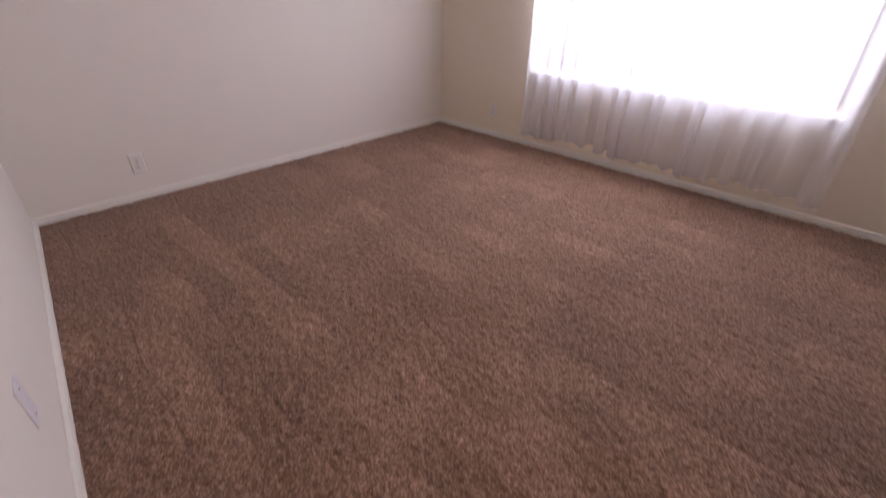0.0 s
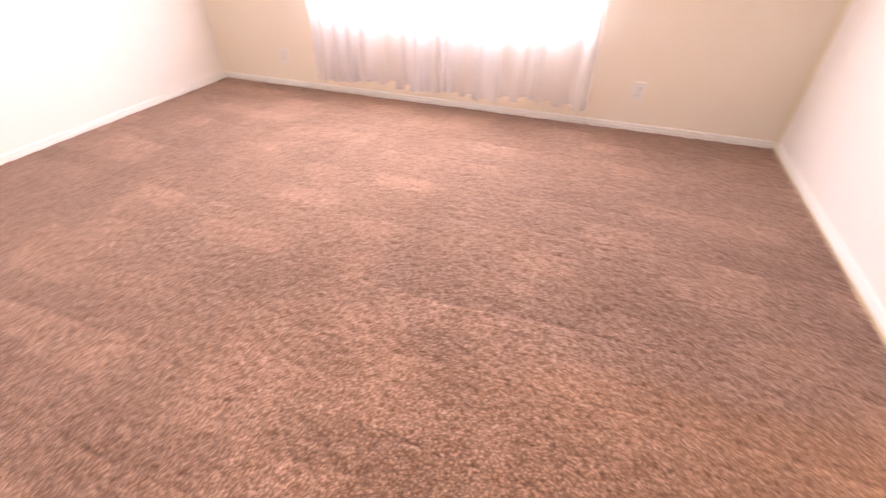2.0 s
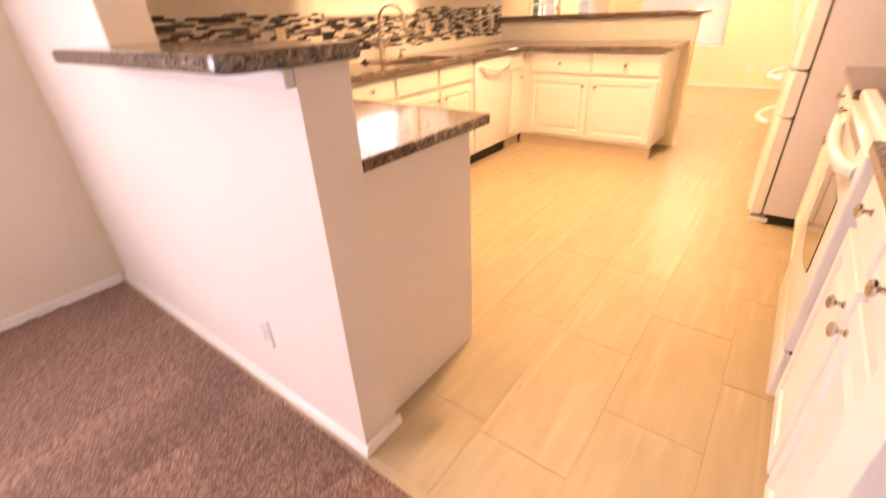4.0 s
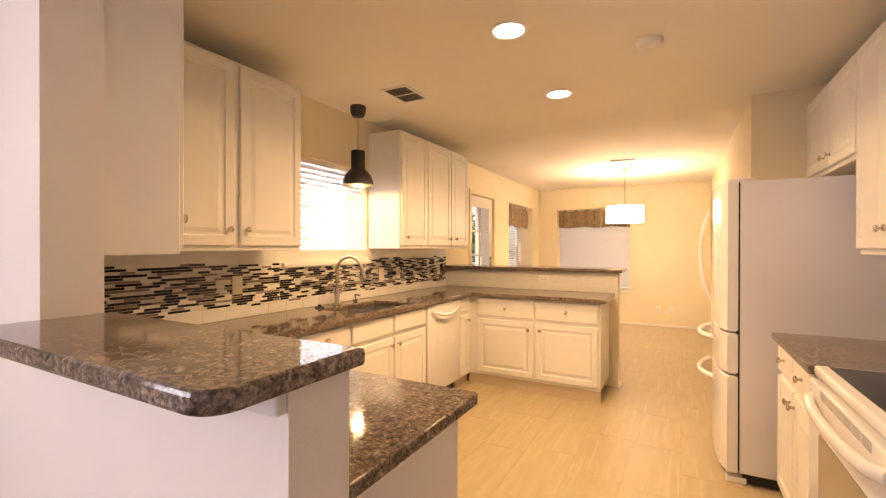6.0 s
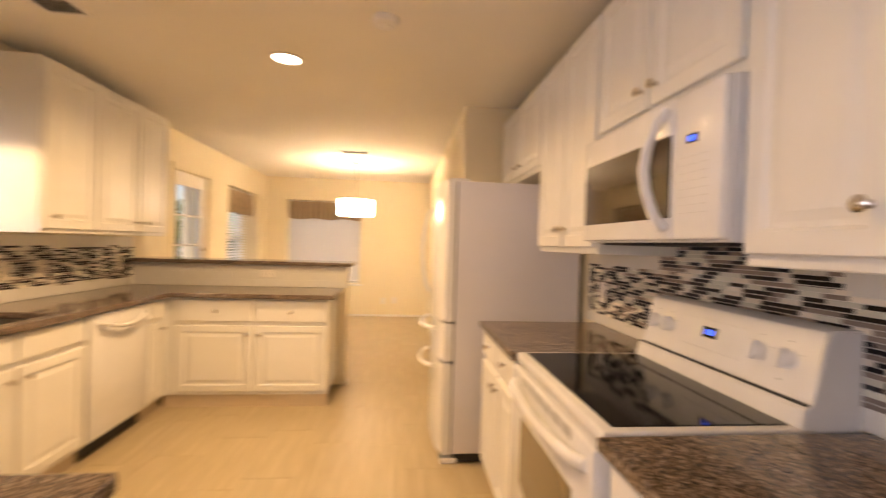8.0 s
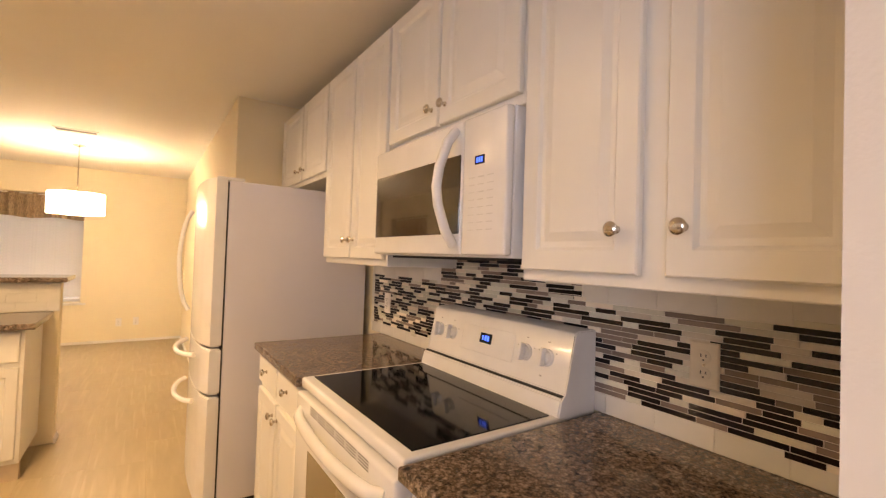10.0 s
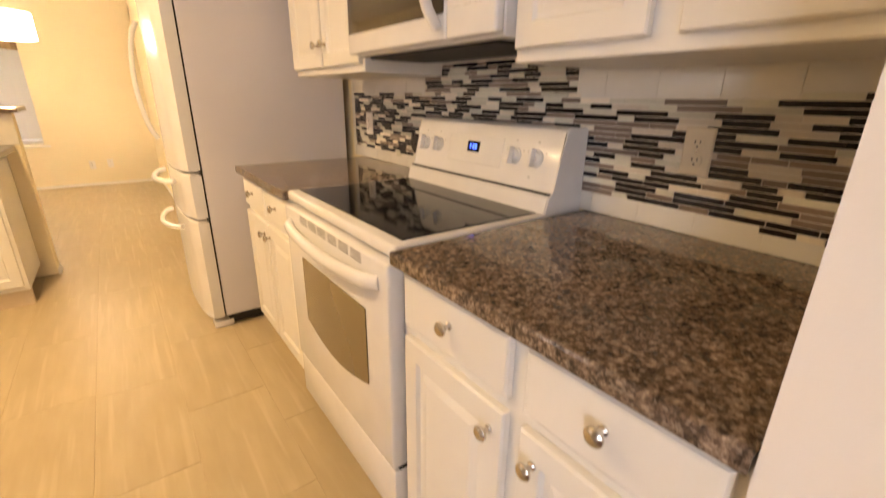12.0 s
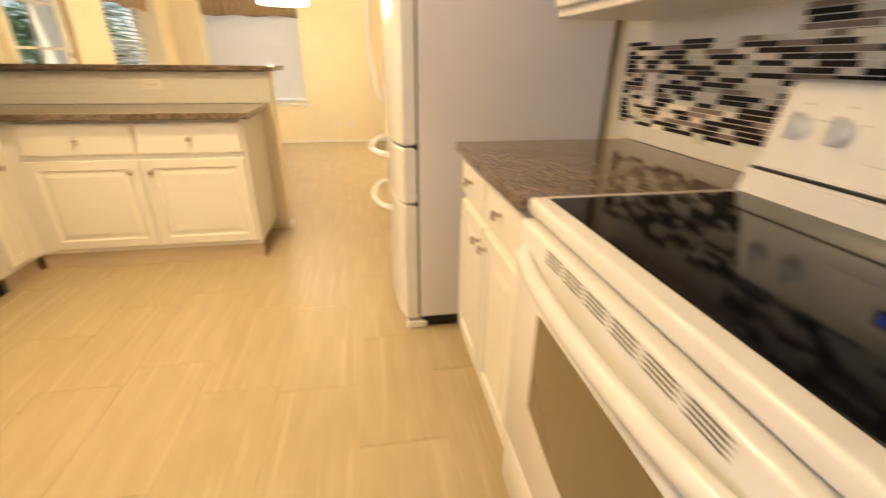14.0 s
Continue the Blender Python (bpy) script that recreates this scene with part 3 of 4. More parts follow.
def base_cabinet(m, w, d, label, doors, drawers, group, ztop=0.875, low=0.0, rail=0.70, toe=0.055):
    """doors: (x0, x1, knob x or None); drawers: (x0, x1, knob or None)."""
    t = thing("base_cabinet", label, "cabinet", m, group)
    part("body", one_box(0.0015, w - 0.0015, 0.02, d, 0.10, ztop), CABINET, t)
    part("toe_kick", one_box(0.0015, w - 0.0015, toe, toe + 0.045, 0.0, 0.10), TOE, t, "tan toe-kick board")
    if ztop < 0.875:
        part("face_frame", one_box(0.0015, w - 0.0015, 0.02, 0.04, ztop + 0.001, 0.875), CABINET, t)
    for x0, x1, k in drawers:
        front(t, "drawer", x0, x1, rail + 0.03, 0.86, SLAB, (k, 0.805 - low) if k else None)
    for x0, x1, k in doors:
        front(t, "door", x0, x1, 0.13, rail, RAISED, (k, rail - 0.055 - 0.4 * low) if k else None)
    return t


def wall_cabinet(m, w, d, z0, z1, label, doors, group, kz=0.11):
    t = thing("wall_cabinet", label, "cabinet", m, group)
    part("body", one_box(0.0015, w - 0.0015, 0.02, d, z0, z1, 0.003, 1), CABINET, t)
    for x0, x1, k in doors:
        front(t, "door", x0, x1, z0 + 0.028, z1 - 0.022, RAISED, (k, z0 + kz) if k else None)
    return t


XF, XU = 1.0, 1.30               # fronts of the east base and wall cabinets
G1, G2 = "cabinets beside the range", "cabinets on the sink side"
WHITE_BASE = "white painted base cabinet with raised-panel doors"
WHITE_WALL = "white painted wall cabinet with raised-panel doors"
# east side, facing west: local x runs from north to south
base_cabinet(pose(XF, 0.886, 0, 0, 0, -90), 0.719, XE - XF, WHITE_BASE, [(0.018, 0.359, 0.324), (0.399, 0.704, 0.434)], [(0.018, 0.359, 0.194), (0.399, 0.704, 0.549)], G1)
base_cabinet(pose(XF, 2.385, 0, 0, 0, -90), 0.715, XE - XF, WHITE_BASE, [(0.015, 0.345, 0.315), (0.365, 0.70, 0.395)], [(0.015, 0.345, 0.18), (0.365, 0.70, 0.53)], G1)
wall_cabinet(pose(XU, 0.872, 0, 0, 0, -90), 0.705, XE - XU, 1.317, 2.335, WHITE_WALL, [(0.012, 0.33, 0.285), (0.385, 0.692, 0.42)], G1, 0.12)
catch = thing("towel_hook", "small dark nickel hook beside the wall cabinet", "hook", pose(1.298, 0.166, 1.352))
part("stem", lathe(bmesh.new(), [(0.006, -0.001), (0.006, 0.02)], (0, 0, 0), "y", 10), NICKEL, catch, m=pose(0, 0, 0, 0, 0, 180))
part("head", lathe(bmesh.new(), [(0.007, 0.018), (0.014, 0.024), (0.014, 0.030), (0.006, 0.034)], (0, 0, 0), "y", 14), NICKEL, catch, m=pose(0, 0, 0, 0, 0, 180), smooth=True)
wall_cabinet(pose(XU, 1.640, 0, 0, 0, -90), 0.766, XE - XU, 1.785, 2.335, "short white wall cabinet above the microwave", [(0.012, 0.36, 0.33), (0.376, 0.754, 0.41)], G1, 0.09)
wall_cabinet(pose(XU, 2.372, 0, 0, 0, -90), 0.730, XE - XU, 1.325, 2.335, WHITE_WALL, [(0.012, 0.365, 0.335), (0.385, 0.718, 0.415)], G1, 0.115)
wall_cabinet(pose(XU, 3.398, 0, 0, 0, -90), 1.022, XE - XU, 1.80, 2.335, "short white wall cabinet above the refrigerator", [(0.10, 0.555, 0.508), (0.575, 1.010, 0.62)], G1, 0.09)
# west side, facing east: local x runs from south to north
XWF = -1.28
base_cabinet(pose(XWF, 0.80, 0, 0, 0, 90), 0.44, XWF - XW, WHITE_BASE, [(0.01, 0.43, 0.39)], [(0.01, 0.43, 0.22)], G2)
base_cabinet(pose(XWF, 1.242, 0, 0, 0, 90), 0.45, XWF - XW, WHITE_BASE, [(0.01, 0.44, 0.40)], [(0.01, 0.44, 0.22)], G2)
base_cabinet(pose(XWF, 1.694, 0, 0, 0, 90), 0.93, XWF - XW, "white painted sink cabinet with two doors", [(0.01, 0.46, 0.425), (0.48, 0.92, 0.515)], [(0.01, 0.46, None), (0.48, 0.92, None)], G2, 0.70)
base_cabinet(pose(XWF, 3.244, 0, 0, 0, 90), 0.27, XWF - XW, "narrow white corner cabinet with a tall door", [(0.01, 0.19, 0.165)], [(0.01, 0.19, None)], G2)
base_cabinet(pose(-1.315, 3.495, 0, 0, 0, 0), 1.265, 0.55, WHITE_BASE, [(0.10, 0.67, 0.625), (0.69, 1.245, 0.735)], [(0.10, 0.67, 0.395), (0.69, 1.245, 0.97)], G2, low=0.035, rail=0.655, toe=0.03)
pen_cab = base_cabinet(pose(-0.035, 0.70, 0, 0, 0, 180), 1.20, 0.53, "white painted peninsula cabinet with a plain end", [(0.02, 0.58, 0.54), (0.60, 1.17, 0.64)], [(0.02, 0.58, 0.3), (0.60, 1.17, 0.9)], G2)
part("end_panel", one_box(-0.017, -0.001, 0.018, 0.532, 0.0, 0.875), WALL, pen_cab, "flat painted end panel")
wall_cabinet(pose(XWF - 0.235, 0.50, 0, 0, 0, 90), 1.004, 0.355, 1.335, 2.347, WHITE_WALL, [(0.10, 0.535, 0.50), (0.572, 0.994, 0.605)], G2, 0.115)
wall_cabinet(pose(-0.918, 0.425, 0, 0, 0, 180), 0.95, 0.258, 1.330, 2.347, "white wall cabinet on the dividing wall", [(0.012, 0.44, 0.05)], G2, 0.125)
wall_cabinet(pose(XWF - 0.235, 2.60, 0, 0, 0, 90), 1.33, 0.355, 1.345, 2.360, WHITE_WALL, [(0.012, 0.435, 0.075), (0.452, 0.905, 0.875), (0.922, 1.318, 1.0)], G2, 0.10)

# ---------------------------------------------------------------- worktops


def offset_poly(poly, r):
    out, n = [], len(poly)
    for i in range(n):
        p, a, b = Vector(poly[i]), Vector(poly[i - 1]), Vector(poly[(i + 1) % n])
        d0, d1 = (p - a).normalized(), (b - p).normalized()
        n0, n1 = Vector((-d0.y, d0.x)), Vector((-d1.y, d1.x))
        s = (n0 + n1)
        out.append(p + s * (r / max(0.3, 1 + n0.dot(n1))))
    return out


def slab(poly, z0, z1, r=0.006):
    """A stone slab with eased edges over a counter-clockwise outline."""
    bm = bmesh.new()
    rings = []
    for o, z in ((r, z0), (0.3 * r, z0 + 0.3 * r), (0, z0 + r), (0, z1 - r), (0.3 * r, z1 - 0.3 * r), (r, z1)):
        rings.append([(p.x, p.y, z) for p in offset_poly(poly, o)])
    ring_loft(bm, rings)
    bm.normal_update()
    bmesh.ops.triangulate(bm, faces=[f for f in bm.faces if len(f.verts) > 4])
    return bm


def rounded(cx, cy, r, a0, a1, n=6):
    return [(cx + r * math.cos(radians(a0 + (a1 - a0) * i / n)), cy + r * math.sin(radians(a0 + (a1 - a0) * i / n))) for i in range(n + 1)]


ZT = 0.912
XC = -1.25
SX0, SX1, SY0, SY1 = -1.70, -1.335, 1.83, 2.47
SM = (SY0 + SY1) / 2
south = [(XW + 0.002, TK + 0.002), (0.012, TK + 0.002), *rounded(-0.008, 0.755, 0.02, 0, 90, 3), (XC, 0.775), (XC, SM), (SX1, SM), (SX1, SY0), (SX0, SY0), (SX0, SM), (XW + 0.002, SM)]
north = [(XW + 0.002, SM + 0.001), (SX0, SM + 0.001), (SX0, SY1), (SX1, SY1), (SX1, SM + 0.001), (XC, SM + 0.001), (XC, 3.45), (0.0, 3.45), (0.0, 4.048), (XW + 0.002, 4.048)]
top = thing("granite_worktop", "polished brown speckled granite U-shaped worktop", "countertop", pose(0, 0, 0))
part("slab", slab(south, 0.877, ZT), GRANITE, top)
part("slab", slab(north, 0.877, ZT), GRANITE, top)
for a, b in ((0.168, 0.888), (1.660, 2.395)):
    t = thing("granite_worktop", "polished brown speckled granite worktop beside the range", "countertop", pose(0, 0, 0))
    part("slab", slab([(XF - 0.022, a), (XE - 0.002, a), (XE - 0.002, b), (XF - 0.022, b)], 0.877, ZT), GRANITE, t)
bar = thing("granite_bar_top", "raised brown granite bar top with a rounded corner", "countertop", pose(0, 0, 0))
part("slab", slab([(JAMB + 0.002, -0.12), *rounded(-0.01, -0.07, 0.05, -90, 0), (0.04, 0.185), (JAMB + 0.002, 0.185)], 1.137, 1.172, 0.008), GRANITE, bar)
structure("trim", one_box(JAMB, 0.018, 0.002, Y0 - 0.001, 1.098, 1.134, 0.004), TRIM, "white apron moulding under the bar top", "trim")
structure("wall_half", one_box(XW, 0.03, 4.052, 4.17, 0, 1.113, 0.006), WALL_K, "low cream wall behind the peninsula", "wall")
bar2 = thing("granite_bar_top", "long raised granite bar top on the half wall", "countertop", pose(0, 0, 0))
part("slab", slab([(XW + 0.002, 3.99), (0.07, 3.99), (0.07, 4.40), (XW + 0.002, 4.40)], 1.115, 1.148), GRANITE, bar2)

# sink, faucet and soap pump
sink = thing("kitchen_sink", "undermount stainless steel sink with two bowls", "sink", pose(0, 0, 0))
for y0, y1 in ((SY0 + 0.008, SM - 0.012), (SM + 0.012, SY1 - 0.008)):
    bm = bmesh.new()
    rings = []
    for i, z in ((0, 0.876), (0.004, 0.76), (0.03, 0.72)):
        rings.append([(SX0 + i, y0 + i, z), (SX1 - i, y0 + i, z), (SX1 - i, y1 - i, z), (SX0 + i, y1 - i, z)])
    ring_loft(bm, rings, True, (False, True))
    bw = part("bowl", bm, STEEL, sink)
    part("drain", lathe(bmesh.new(), [(0.04, 0.722), (0.035, 0.726)], ((SX0 + SX1) / 2, (y0 + y1) / 2, 0), "z", 20), NICKEL, bw)
part("divider", one_box(SX0, SX1, SM - 0.012, SM + 0.012, 0.85, 0.879, 0.003), STEEL, sink)
fau = thing("kitchen_faucet", "brushed nickel gooseneck faucet with pull-down head", "faucet", pose(-1.775, 2.10, ZT))
part("base", lathe(bmesh.new(), [(0.030, 0), (0.030, 0.006), (0.022, 0.02), (0.020, 0.10), (0.016, 0.13)]), NICKEL, fau, smooth=True)
arc = [(0, 0, 0.10), (0, 0, 0.27)] + [(0.10 - 0.10 * math.cos(a), 0.05 * (1 - math.cos(a)) / 2, 0.27 + 0.10 * math.sin(a)) for a in np.linspace(0.15, 2.75, 16)]
part("neck", tube(bmesh.new(), arc, 0.0125, 12), NICKEL, fau, smooth=True)
e = arc[-1]
part("spray_head", tube(bmesh.new(), [e, (e[0] + 0.012, e[1] + 0.003, e[2] - 0.03), (e[0] + 0.03, e[1] + 0.006, e[2] - 0.10)], [0.0135, 0.016, 0.019], 12), NICKEL, fau, smooth=True)
part("lever", tube(bmesh.new(), [(0, 0.015, 0.085), (0, 0.05, 0.10), (0.01, 0.085, 0.135)], [0.013, 0.010, 0.006], 10), NICKEL, fau, smooth=True)
pump = thing("soap_pump", "small dark soap pump set in the worktop", "soap dispenser", pose(-1.775, 2.31, ZT))
part("body", lathe(bmesh.new(), [(0.018, 0), (0.018, 0.02), (0.008, 0.03), (0.008, 0.055)]), NICKEL, pump, smooth=True)
part("spout", tube(bmesh.new(), [(-0.005, 0, 0.058), (0.05, 0, 0.055)], 0.007), NICKEL, pump, smooth=True)
cap = thing("drain_stopper", "black rubber stopper lying on the worktop", "stopper", pose(-1.76, 1.90, ZT))
part("disc", lathe(bmesh.new(), [(0.034, 0), (0.034, 0.008), (0.014, 0.012), (0.010, 0.026)]), DARK, cap, smooth=True)

# ---------------------------------------------------------------- appliances


def make_range():
    w, d = 0.762, XE - XF - 0.01
    t = thing("electric_range", "white electric range with black glass cooktop", "stove", pose(XF - 0.0, 1.656, 0, 0, 0, -90))
    part("body", one_box(0.004, w - 0.004, 0.03, d, 0.06, 0.895), APPLIANCE, t)
    rim = bmesh.new()
    box(rim, 0, w, -0.005, d - 0.13, 0.88, 0.917, 0.010, 3)
    part("cooktop_frame", rim, APPLIANCE, t, smooth=True)
    part("cooktop", one_box(0.028, w - 0.028, 0.032, d - 0.178, 0.9165, 0.920, 0.0015, 1), BLACK_GLASS, t, "glossy black glass cooktop")
    # oven door with a handle and an arched window
    bm = bmesh.new()
    box(bm, 0.006, w - 0.006, -0.022, 0.028, 0.262, 0.872, 0.010, 3)
    door = part("oven_door", bm, APPLIANCE, t, smooth=True)
    bm = bmesh.new()
    x0, x1, z1, z0 = 0.160, 0.632, 0.712, 0.475
    pts = [(x0, z1), (x1, z1)] + [(x1 + (x0 - x1) * i / 12, z0 - 0.045 * math.sin(math.pi * i / 12)) for i in range(13)]
    ring_loft(bm, [[(x, y, z) for x, z in pts] for y in (-0.0225, -0.0255)])
    part("window", bm, OVEN_GLASS, door, "tinted brown oven window")
    bar_pts = [(0.055 + 0.652 * i / 16, -0.022 - 0.034 * math.sin(math.pi * i / 16) ** 0.4 if 0 < i < 16 else -0.016, 0.812 - 0.012 * math.sin(math.pi * i / 16)) for i in range(17)]
    part("handle", tube(bmesh.new(), bar_pts, 0.017, 12, 1.25), APPLIANCE, door, smooth=True)
    for i in range(6):
        x = 0.168 + i * 0.078
        for r in range(4):
            part("vent_slot", one_box(x, x + 0.062, -0.0235, -0.0215, 0.836 + r * 0.0078, 0.8385 + r * 0.0078), VENT_SLOT, door)
    bm = bmesh.new()
    box(bm, 0.006, w - 0.006, -0.016, 0.028, 0.075, 0.252, 0.008, 3)
    part("storage_drawer", bm, APPLIANCE, t, smooth=True)
    part("gap", one_box(0.01, w - 0.01, 0.0, 0.03, 0.25, 0.264), DARK, t)
    part("base", one_box(0.02, w - 0.02, 0.05, d - 0.02, 0.0, 0.06), DARK, t)
    # backguard
    bm = bmesh.new()
    y0 = d - 0.170
    prof = [(y0, 0.915), (y0 + 0.012, 0.965), (y0 + 0.035, 0.975), (y0 + 0.07, 1.150), (y0 + 0.082, 1.160), (d, 1.160), (d, 0.90), (y0, 0.90)]
    ring_loft(bm, [[(x, y, z) for y, z in prof] for x in (0.004, w - 0.004)])
    bmesh.ops.bevel(bm, geom=[e for e in bm.edges], offset=0.004, segments=2, affect="EDGES")
    guard = part("backguard", bm, APPLIANCE, t, smooth=True)
    tilt = math.degrees(math.atan2(0.035, 0.175))
    part("seam", one_box(0.01, w - 0.01, y0 + 0.020, y0 + 0.034, 0.968, 0.974), DARK, guard)
    face = pose(0, y0 + 0.035 + 0.0175, 1.0625, -tilt, 0, 0)
    part("control_panel", rect_steps(bmesh.new(), 0.29, 0.10, [(0, 0.002), (0, -0.001), (0.002, -0.0024)], 0.225, -0.045), APPLIANCE, guard, m=face)
    disp = part("display", one_box(0.335, 0.40, -0.0035, -0.001, -0.005, 0.032), BLACK_GLASS, guard, m=face)
    for i, dx in enumerate((0.0, 0.014, 0.028)):
        part("digit", one_box(0.348 + dx, 0.354 + dx + (0.003 if i else 0), -0.0045, -0.0034, 0.005, 0.023), DISPLAY, disp)
    for i in range(8):
        part("mark", one_box(0.24 + (i % 4) * 0.02, 0.252 + (i % 4) * 0.02, -0.0022, -0.0014, 0.012 - 0.03 * (i // 4), 0.014 - 0.03 * (i // 4)), GREY_PLASTIC, guard, m=face)
        part("mark", one_box(0.42 + (i % 4) * 0.022, 0.434 + (i % 4) * 0.022, -0.0022, -0.0014, 0.012 - 0.03 * (i // 4), 0.014 - 0.03 * (i // 4)), GREY_PLASTIC, guard, m=face)
    for x in (0.068, 0.158, 0.572, 0.664):
        k = part("control_knob", lathe(bmesh.new(), [(0.027, 0.0), (0.026, 0.004), (0.022, 0.006), (0.020, 0.014), (0.017, 0.017)], (x, 0, 0.004), "y", 24), APPLIANCE, guard, smooth=True, m=face)
        part("grip", one_box(x - 0.006, x + 0.006, -0.034, -0.012, -0.024, 0.032, 0.003), APPLIANCE, k)
        part("mark", one_box(x - 0.004, x + 0.004, -0.002, -0.001, 0.050, 0.054), GREY_PLASTIC, guard, m=face)
        for s in (-1, 1):
            part("mark", one_box(x + s * 0.036 - 0.003, x + s * 0.036 + 0.003, -0.002, -0.001, 0.020, 0.024), GREY_PLASTIC, guard, m=face)
    part("logo", one_box(0.645, 0.653, -0.002, -0.001, -0.058, -0.053), GREY_PLASTIC, guard, m=face)
    return t


make_range()


def make_microwave():
    w, h = 0.762, 0.405
    t = thing("microwave_oven", "white over-range microwave with a black window", "microwave", pose(1.255, 1.636, 1.372, 0, 0, -90))
    bm = bmesh.new()
    box(bm, 0.002, w - 0.002, 0.03, XE - 1.255 - 0.002, 0, h - 0.002, 0.004)
    part("body", bm, APPLIANCE, t)
    part("grille", one_box(0.05, w - 0.05, 0.06, 0.30, -0.008, 0.0), DARK, t, "dark vent grille underneath")
    bm = bmesh.new()
    box(bm, 0.0, 0.572, 0.0, 0.028, 0.006, h - 0.006, 0.008, 3)
    door = part("door", bm, APPLIANCE, t, smooth=True)
    part("window", one_box(0.014, 0.566, -0.002, 0.004, 0.068, 0.300, 0.002, 1), MW_GLASS, door, "black glass door window")
    pts = [(0.545, -0.005, 0.035), (0.546, -0.035, 0.075), (0.530, -0.052, 0.15), (0.524, -0.056, 0.205), (0.530, -0.052, 0.26), (0.546, -0.035, 0.335), (0.545, -0.005, 0.372)]
    part("handle", tube(bmesh.new(), pts, 0.015, 12), APPLIANCE, door, "curved white door handle", smooth=True)
    bm = bmesh.new()
    box(bm, 0.575, w, 0.0, 0.028, 0.006, h - 0.006, 0.008, 3)
    panel = part("control_panel", bm, APPLIANCE, t, smooth=True)
    disp = part("display", one_box(0.634, 0.674, -0.002, 0.002, 0.258, 0.282), BLACK_GLASS, panel)
    for dx in (0.006, 0.016, 0.026):
        part("digit", one_box(0.635 + dx, 0.641 + dx, -0.003, -0.0015, 0.263, 0.277), DISPLAY, disp)
    for r in range(8):
        for c in range(3):
            part("button_mark", one_box(0.608 + c * 0.040, 0.632 + c * 0.040, -0.0012, 0.001, 0.075 + r * 0.021, 0.0775 + r * 0.021), PALE_PRINT, panel)
    return t


make_microwave()


def make_fridge():
    w = 0.84
    t = thing("refrigerator", "white bottom-freezer refrigerator with curved handles", "refrigerator", pose(0.77, 3.387, 0, 0, 0, -90))
    part("body", one_box(0.004, w - 0.004, 0.085, 0.87, 0.06, 1.738, 0.006), FRIDGE_SIDE, t)
    part("base_grille", one_box(0.01, w - 0.01, 0.10, 0.84, 0.012, 0.06), DARK, t)
    for x in (0.04, w - 0.04):
        part("foot", one_box(x - 0.036, x + 0.036, 0.02, 0.12, 0.0, 0.035, 0.006), APPLIANCE, t)
    part("hinge_cover", one_box(w - 0.11, w - 0.012, 0.03, 0.16, 1.738, 1.756, 0.005), APPLIANCE, t)
    part("gasket", one_box(0.01, w - 0.01, 0.076, 0.086, 0.07, 1.73), DARK, t)
    for z0, z1, nm in ((0.872, 1.748, "upper_door"), (0.628, 0.862, "drawer"), (0.055, 0.618, "drawer")):
        bm = bmesh.new()
        n = 12
        prof = [(w * i / n, 0.012 - 0.032 * (1 - (2 * i / n - 1) ** 2) ** 0.8 + (0.012 if i in (0, n) else 0)) for i in range(n + 1)]
        prof += [(w, 0.076), (0, 0.076)]
        ring_loft(bm, [[(x, y, z) for x, y in prof] for z in (z0, z1)])
        bmesh.ops.bevel(bm, geom=[e for e in bm.edges if abs(e.verts[0].co.z - e.verts[1].co.z) < 1e-6], offset=0.008, segments=2, affect="EDGES")
        d = part(nm, bm, APPLIANCE, t, smooth=True)
        if nm == "upper_door":
            pts = [(0.80, -0.012 - 0.062 * math.sin(math.pi * i / 14) ** 0.6, 0.98 + 0.64 * i / 14) for i in range(15)]
            pts = [(0.085, y - 0.01, z) for _, y, z in pts]
            part("handle", tube(bmesh.new(), pts, 0.014, 10), APPLIANCE, d, "long curved white handle", smooth=True)
        else:
            zc = z1 - 0.055
            pts = [(0.17 + 0.50 * i / 14, -0.030 - 0.070 * math.sin(math.pi * i / 14) ** 0.6, zc - 0.01 * math.sin(math.pi * i / 14)) for i in range(15)]
            part("handle", tube(bmesh.new(), pts, 0.014, 10), APPLIANCE, d, "curved white drawer handle", smooth=True)
    return t


make_fridge()


def make_dishwasher():
    w = 0.604
    t = thing("dishwasher", "white built-in dishwasher with a curved handle", "dishwasher", pose(XWF + 0.005, 2.632, 0, 0, 0, 90))
    part("body", one_box(0.004, w - 0.004, 0.03, 0.58, 0.10, 0.868), APPLIANCE, t)
    bm = bmesh.new()
    box(bm, 0.004, w - 0.004, 0.0, 0.028, 0.115, 0.866, 0.006)
    door = part("door", bm, APPLIANCE, t, smooth=True)
    pts = [(0.06 + 0.484 * i / 14, -0.004 - 0.04 * math.sin(math.pi * i / 14) ** 0.5, 0.815 - 0.045 * math.sin(math.pi * i / 14)) for i in range(15)]
    part("handle", tube(bmesh.new(), pts, 0.014, 10), APPLIANCE, door, "curved white bar handle", smooth=True)
    part("toe_panel", one_box(0.004, w - 0.004, 0.07, 0.085, 0.0, 0.11), DARK, t)
    return t


make_dishwasher()

# ---------------------------------------------------------------- lamps and ceiling fittings


def recessed(x, y):
    t = thing("recessed_light", "lit recessed ceiling light with a white ring", "ceiling light", pose(x, y, ZC), "recessed lights")
    part("trim_ring", lathe(bmesh.new(), [(0.098, 0.0), (0.098, -0.004), (0.088, -0.010), (0.078, -0.006), (0.078, 0.0)], seg=32, cap=(False, False)), TRIM, t, smooth=True)
    part("lens", lathe(bmesh.new(), [(0.079, -0.001), (0.079, -0.004), (0.05, -0.006)], seg=32), CAN_GLOW, t, "glowing lens")


